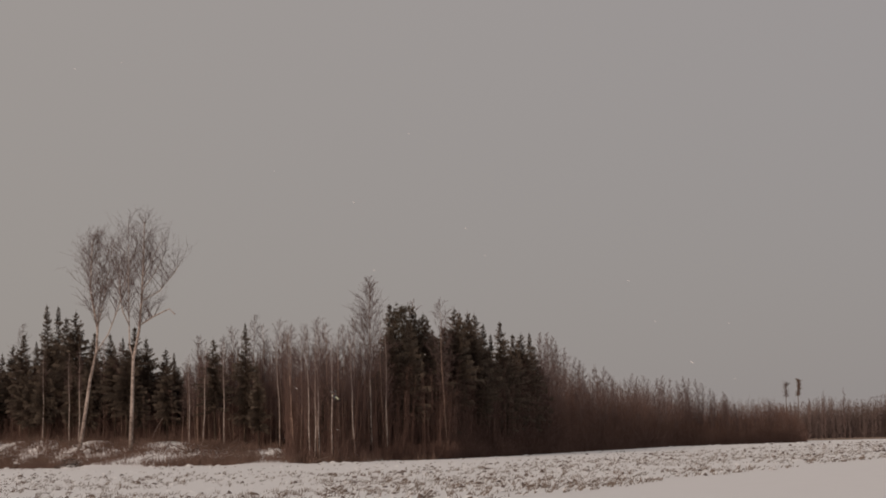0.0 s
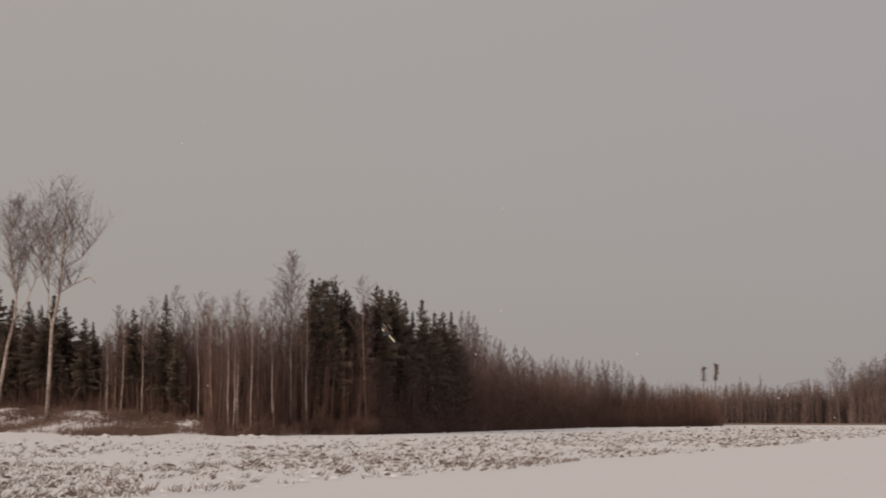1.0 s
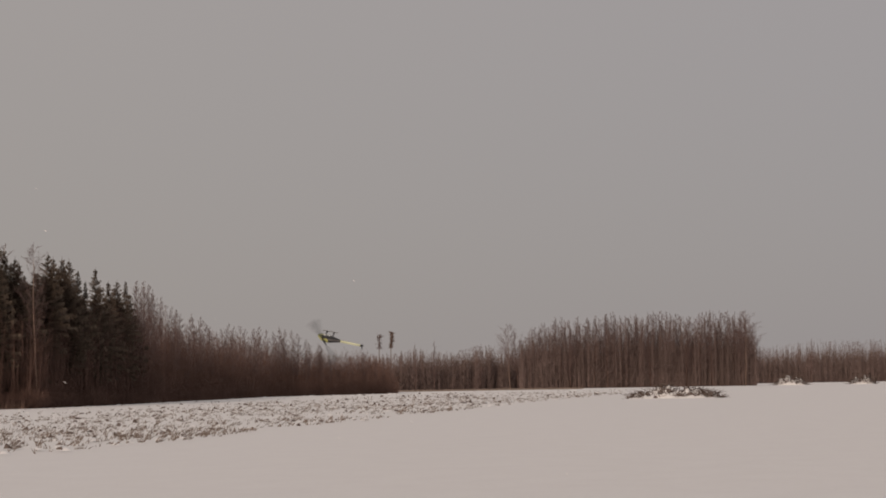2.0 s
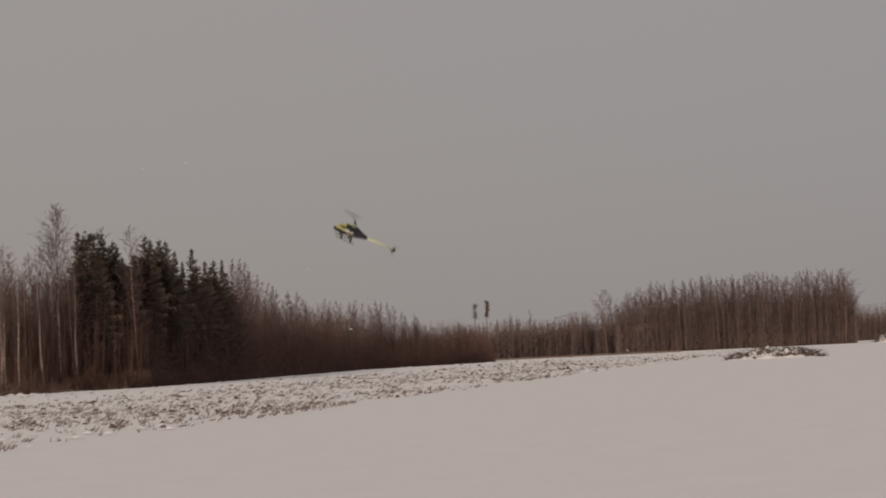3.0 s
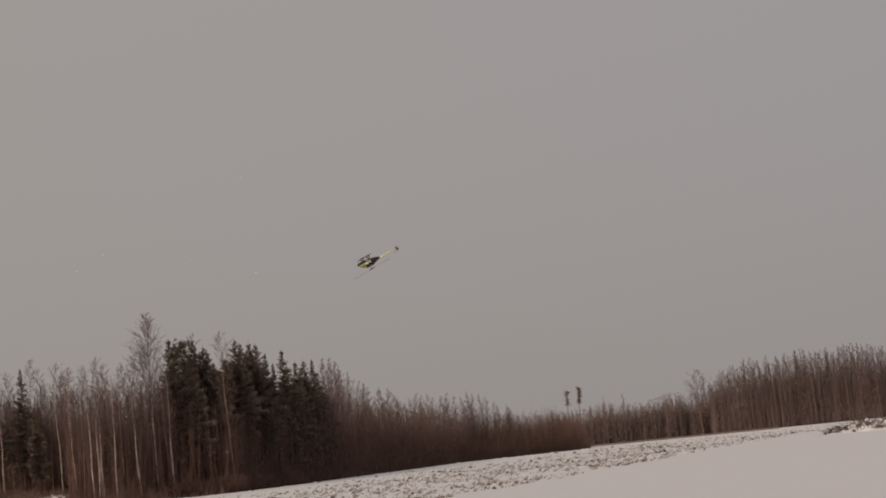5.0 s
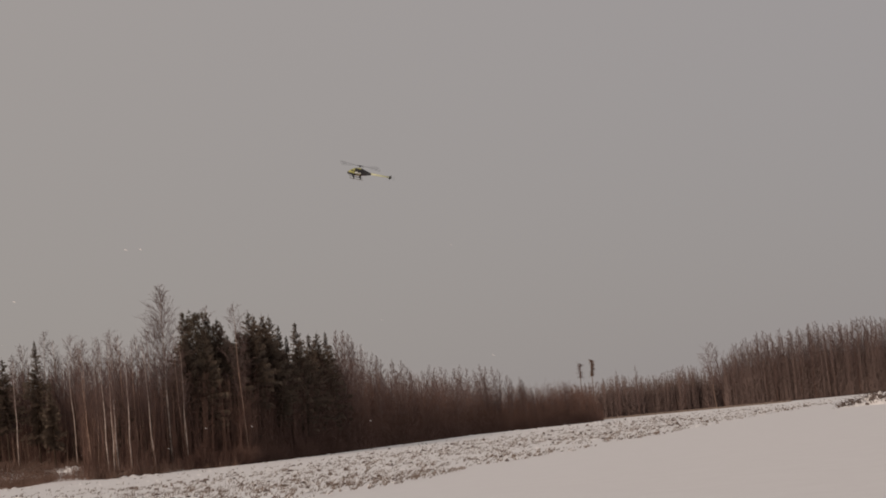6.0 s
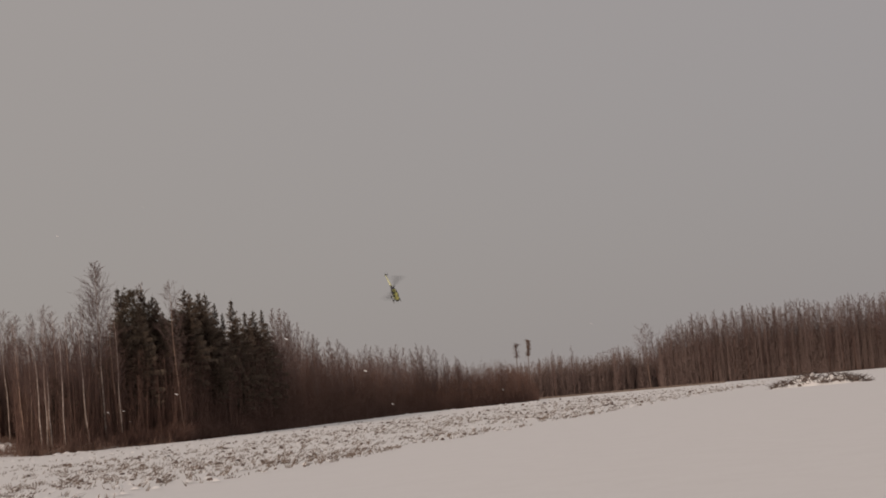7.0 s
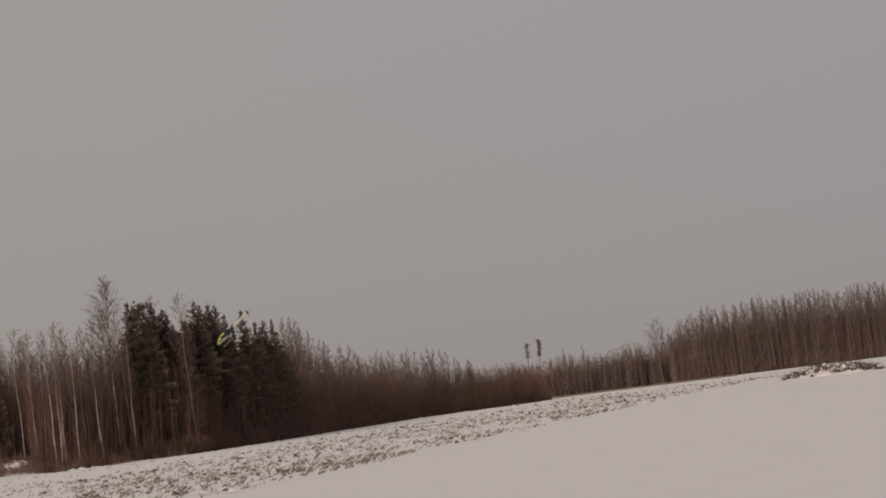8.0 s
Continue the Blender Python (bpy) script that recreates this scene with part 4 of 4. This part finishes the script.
# seconds, place, direction of the nose, direction of the mast
FLIGHT = [
    (0, (-8.65, 77.52, 3.94), (-0.31, 0.92, 0.22), (0.17, 0.29, -0.94)),
    (0.3, (-8.28, 74.54, 3.83), (-0.30, 0.93, 0.21), (0.17, 0.27, -0.95)),
    (0.4, (-8.18, 73.55, 3.81), (-0.33, 0.92, 0.23), (0.18, 0.30, -0.94)),
    (0.5, (-7.94, 71.56, 3.92), (-0.32, 0.91, 0.25), (0.17, 0.32, -0.93)),
    (0.6, (-6.84, 69.66, 4.38), (-0.20, 0.85, 0.48), (0.04, 0.50, -0.86)),
    (0.7, (-5.68, 67.76, 4.61), (-0.19, 0.86, 0.47), (0.05, 0.49, -0.87)),
    (0.8, (-4.05, 65.88, 4.95), (-0.22, 0.85, 0.48), (-0.17, 0.45, -0.87)),
    (0.9, (-3.02, 63.93, 4.89), (-0.32, 0.83, 0.45), (-0.28, 0.39, -0.88)),
    (1, (-2.13, 61.96, 4.85), (-0.40, 0.79, 0.46), (-0.39, 0.37, -0.85)),
    (1.1, (-0.67, 60.00, 4.66), (-0.38, 0.82, 0.43), (-0.36, 0.34, -0.87)),
    (1.2, (0.63, 58.00, 4.35), (-0.36, 0.84, 0.41), (-0.33, 0.33, -0.88)),
    (1.3, (1.80, 55.97, 4.24), (-0.36, 0.83, 0.42), (-0.31, 0.34, -0.89)),
    (1.4, (2.81, 53.93, 3.88), (-0.38, 0.81, 0.44), (-0.29, 0.36, -0.88)),
    (1.5, (3.81, 51.86, 3.55), (-0.41, 0.79, 0.46), (-0.25, 0.41, -0.87)),
    (1.6, (4.93, 49.76, 3.02), (-0.35, 0.80, 0.49), (-0.35, 0.37, -0.86)),
    (1.7, (6.14, 47.61, 2.62), (-0.42, 0.76, 0.50), (-0.33, 0.39, -0.86)),
    (2, (5.10, 41.69, 2.87), (-0.79, 0.58, 0.20), (-0.61, -0.68, -0.42)),
    (2.4, (3.88, 33.78, 4.73), (-0.96, -0.29, -0.00), (0.25, -0.81, 0.53)),
    (2.8, (3.13, 29.84, 5.82), (-0.98, -0.03, 0.21), (0.21, -0.40, 0.89)),
    (2.9, (2.99, 31.86, 5.34), (-0.96, 0.12, 0.27), (0.19, -0.42, 0.89)),
    (3, (2.65, 32.89, 4.21), (-0.88, -0.23, 0.42), (0.48, -0.37, 0.79)),
    (3.1, (2.51, 33.91, 3.45), (-0.45, 0.73, 0.51), (0.35, -0.38, 0.86)),
    (3.2, (2.45, 34.91, 2.50), (-0.09, 0.83, 0.55), (0.07, -0.55, 0.83)),
    (3.3, (2.38, 35.92, 2.00), (0.05, 0.87, 0.50), (-0.06, -0.49, 0.87)),
    (3.4, (2.31, 36.93, 1.35), (0.08, 0.93, 0.37), (-0.01, -0.37, 0.93)),
    (3.5, (2.05, 37.94, 1.11), (0.12, 0.93, 0.35), (0.02, -0.35, 0.94)),
    (3.6, (2.29, 38.93, 0.99), (0.46, 0.89, -0.02), (0.21, -0.09, 0.97)),
    (3.7, (2.33, 41.94, 1.01), (0.94, 0.29, -0.20), (0.27, -0.22, 0.94)),
    (3.8, (2.46, 42.98, 1.17), (0.86, -0.43, -0.29), (0.17, -0.30, 0.94)),
    (3.9, (2.58, 44.02, 1.30), (0.48, -0.84, -0.26), (0.10, -0.24, 0.96)),
    (4, (2.46, 45.08, 1.45), (-0.47, -0.88, -0.05), (0.05, -0.14, 0.99)),
    (4.1, (2.67, 46.12, 1.68), (-0.96, -0.20, 0.19), (0.25, -0.34, 0.91)),
    (4.2, (2.97, 46.10, 2.15), (-0.99, 0.13, -0.09), (-0.13, -0.25, 0.96)),
    (4.3, (3.14, 47.15, 3.26), (-0.71, -0.46, -0.53), (-0.49, -0.22, 0.84)),
    (4.4, (3.11, 47.15, 4.27), (0.25, -0.44, -0.86), (0.49, -0.71, 0.51)),
    (4.5, (2.81, 47.17, 4.98), (0.83, -0.26, -0.50), (0.44, -0.24, 0.86)),
    (4.6, (2.66, 47.18, 5.67), (0.92, -0.15, 0.37), (-0.39, -0.15, 0.91)),
    (4.7, (2.43, 47.19, 6.35), (0.49, -0.15, 0.86), (-0.87, -0.06, 0.48)),
    (4.8, (2.28, 47.20, 6.90), (-0.49, -0.05, 0.87), (-0.87, 0.05, -0.49)),
    (4.9, (2.10, 47.20, 7.06), (-0.93, 0.04, 0.37), (-0.37, 0.04, -0.93)),
    (5, (2.03, 47.21, 7.22), (-0.88, -0.27, -0.39), (0.41, -0.02, -0.91)),
    (5.1, (1.92, 48.26, 7.40), (-0.54, -0.31, -0.78), (0.84, -0.16, -0.52)),
    (5.2, (1.80, 48.27, 7.51), (0.37, -0.62, -0.69), (0.72, -0.28, 0.63)),
    (5.5, (1.85, 49.32, 8.24), (0.90, -0.12, 0.43), (-0.45, -0.27, 0.85)),
    (5.75, (1.73, 49.32, 8.80), (0.08, -0.11, 0.99), (-0.97, -0.25, 0.05)),
    (6, (1.62, 49.32, 9.37), (-0.95, -0.20, 0.23), (0.30, -0.43, 0.85)),
    (6.3, (1.53, 49.33, 9.70), (0.20, 0.08, -0.98), (-0.97, -0.15, -0.21)),
    (6.4, (1.98, 49.31, 9.39), (-0.73, 0.13, -0.67), (-0.68, -0.21, 0.70)),
    (6.5, (2.43, 50.34, 9.11), (-0.93, -0.31, -0.19), (-0.13, -0.18, 0.97)),
    (6.6, (2.97, 50.31, 8.19), (-0.38, -0.62, 0.68), (-0.46, -0.51, -0.73)),
    (6.7, (3.37, 50.29, 7.57), (0.38, 0.41, 0.83), (-0.92, 0.04, 0.40)),
    (6.8, (3.72, 50.26, 6.61), (0.92, -0.13, 0.36), (-0.38, -0.15, 0.91)),
    (6.9, (3.94, 50.25, 6.00), (0.87, -0.48, -0.12), (0.03, -0.18, 0.98)),
    (7, (4.19, 50.23, 5.01), (0.17, -0.76, -0.62), (-0.12, -0.64, 0.76)),
    (7.1, (4.31, 50.22, 4.48), (-0.38, -0.40, -0.83), (-0.81, -0.28, 0.51)),
    (7.2, (4.07, 50.24, 3.82), (-0.85, 0.15, -0.51), (-0.51, -0.51, 0.69)),
    (7.3, (3.85, 50.25, 3.61), (-0.87, -0.23, -0.44), (-0.21, 0.97, -0.10)),
    (7.4, (3.11, 50.30, 3.54), (-0.10, -0.94, -0.34), (0.06, -0.34, 0.94)),
    (7.5, (2.67, 50.33, 3.56), (0.80, 0.48, -0.36), (0.12, 0.60, 0.79)),
    (7.6, (1.68, 50.37, 3.63), (0.98, -0.13, 0.14), (-0.19, -0.58, 0.79)),
    (7.7, (0.86, 50.39, 3.68), (0.83, 0.29, 0.48), (-0.19, -0.65, 0.74)),
    (7.8, (-0.15, 50.40, 3.87), (-0.03, 0.87, 0.49), (-0.20, -0.48, 0.85)),
    (7.9, (-0.80, 50.39, 4.04), (-0.85, -0.49, 0.16), (0.38, -0.39, 0.84)),
    (8, (-1.18, 50.39, 4.51), (-0.77, -0.08, -0.64), (-0.41, -0.70, 0.58)),
]


def flight_pose(place, nose, up):
    x = Vector(nose).normalized()
    y = Vector(up).cross(x).normalized()
    z = x.cross(y)
    m = Matrix((x, y, z)).transposed().to_4x4()
    return Matrix.Translation(place) @ m


build_ground()
build_field()
build_clods()
build_wood()
build_big_birches()
build_leaning_birch()
stump(-8.02, 164, 1.0, 0.22, 91)
stump(-7.8, 165, 0.8, 0.2, 92)
stump(-16.8, 173, 0.55, 0.35, 93)
brush_pile(-14.9, 162, 3.6, 1.3, 53)
build_undergrowth()
build_bank_litter()
build_far_woods()
brush_pile(18.52, 166, 8.9, 1.95, 51)
brush_pile(22.35, 460, 8.4, 4.0, 52)
brush_pile(24.65, 460, 6.2, 3.6, 54)
helicopter, main_rotor, tail_rotor = build_helicopter()
snowflakes = build_snowflakes()


def motions():
    walk(helicopter, [(t, flight_pose(p, n, u)) for t, p, n, u in FLIGHT])
    for flake, rows in snowflakes:
        walk(flake, rows)
    frames = range(0, 241)
    walk(main_rotor, [(k / FPS, pose(0, 0, 0.2, 0, 0, (k * 77) % 360)) for k in frames])
    walk(tail_rotor, [(k / FPS, pose(-0.96, 0.06, 0.02, 90, 0, 0) @ pose(0, 0, 0, 0, 0, (k * 83) % 360)) for k in frames])


motions()
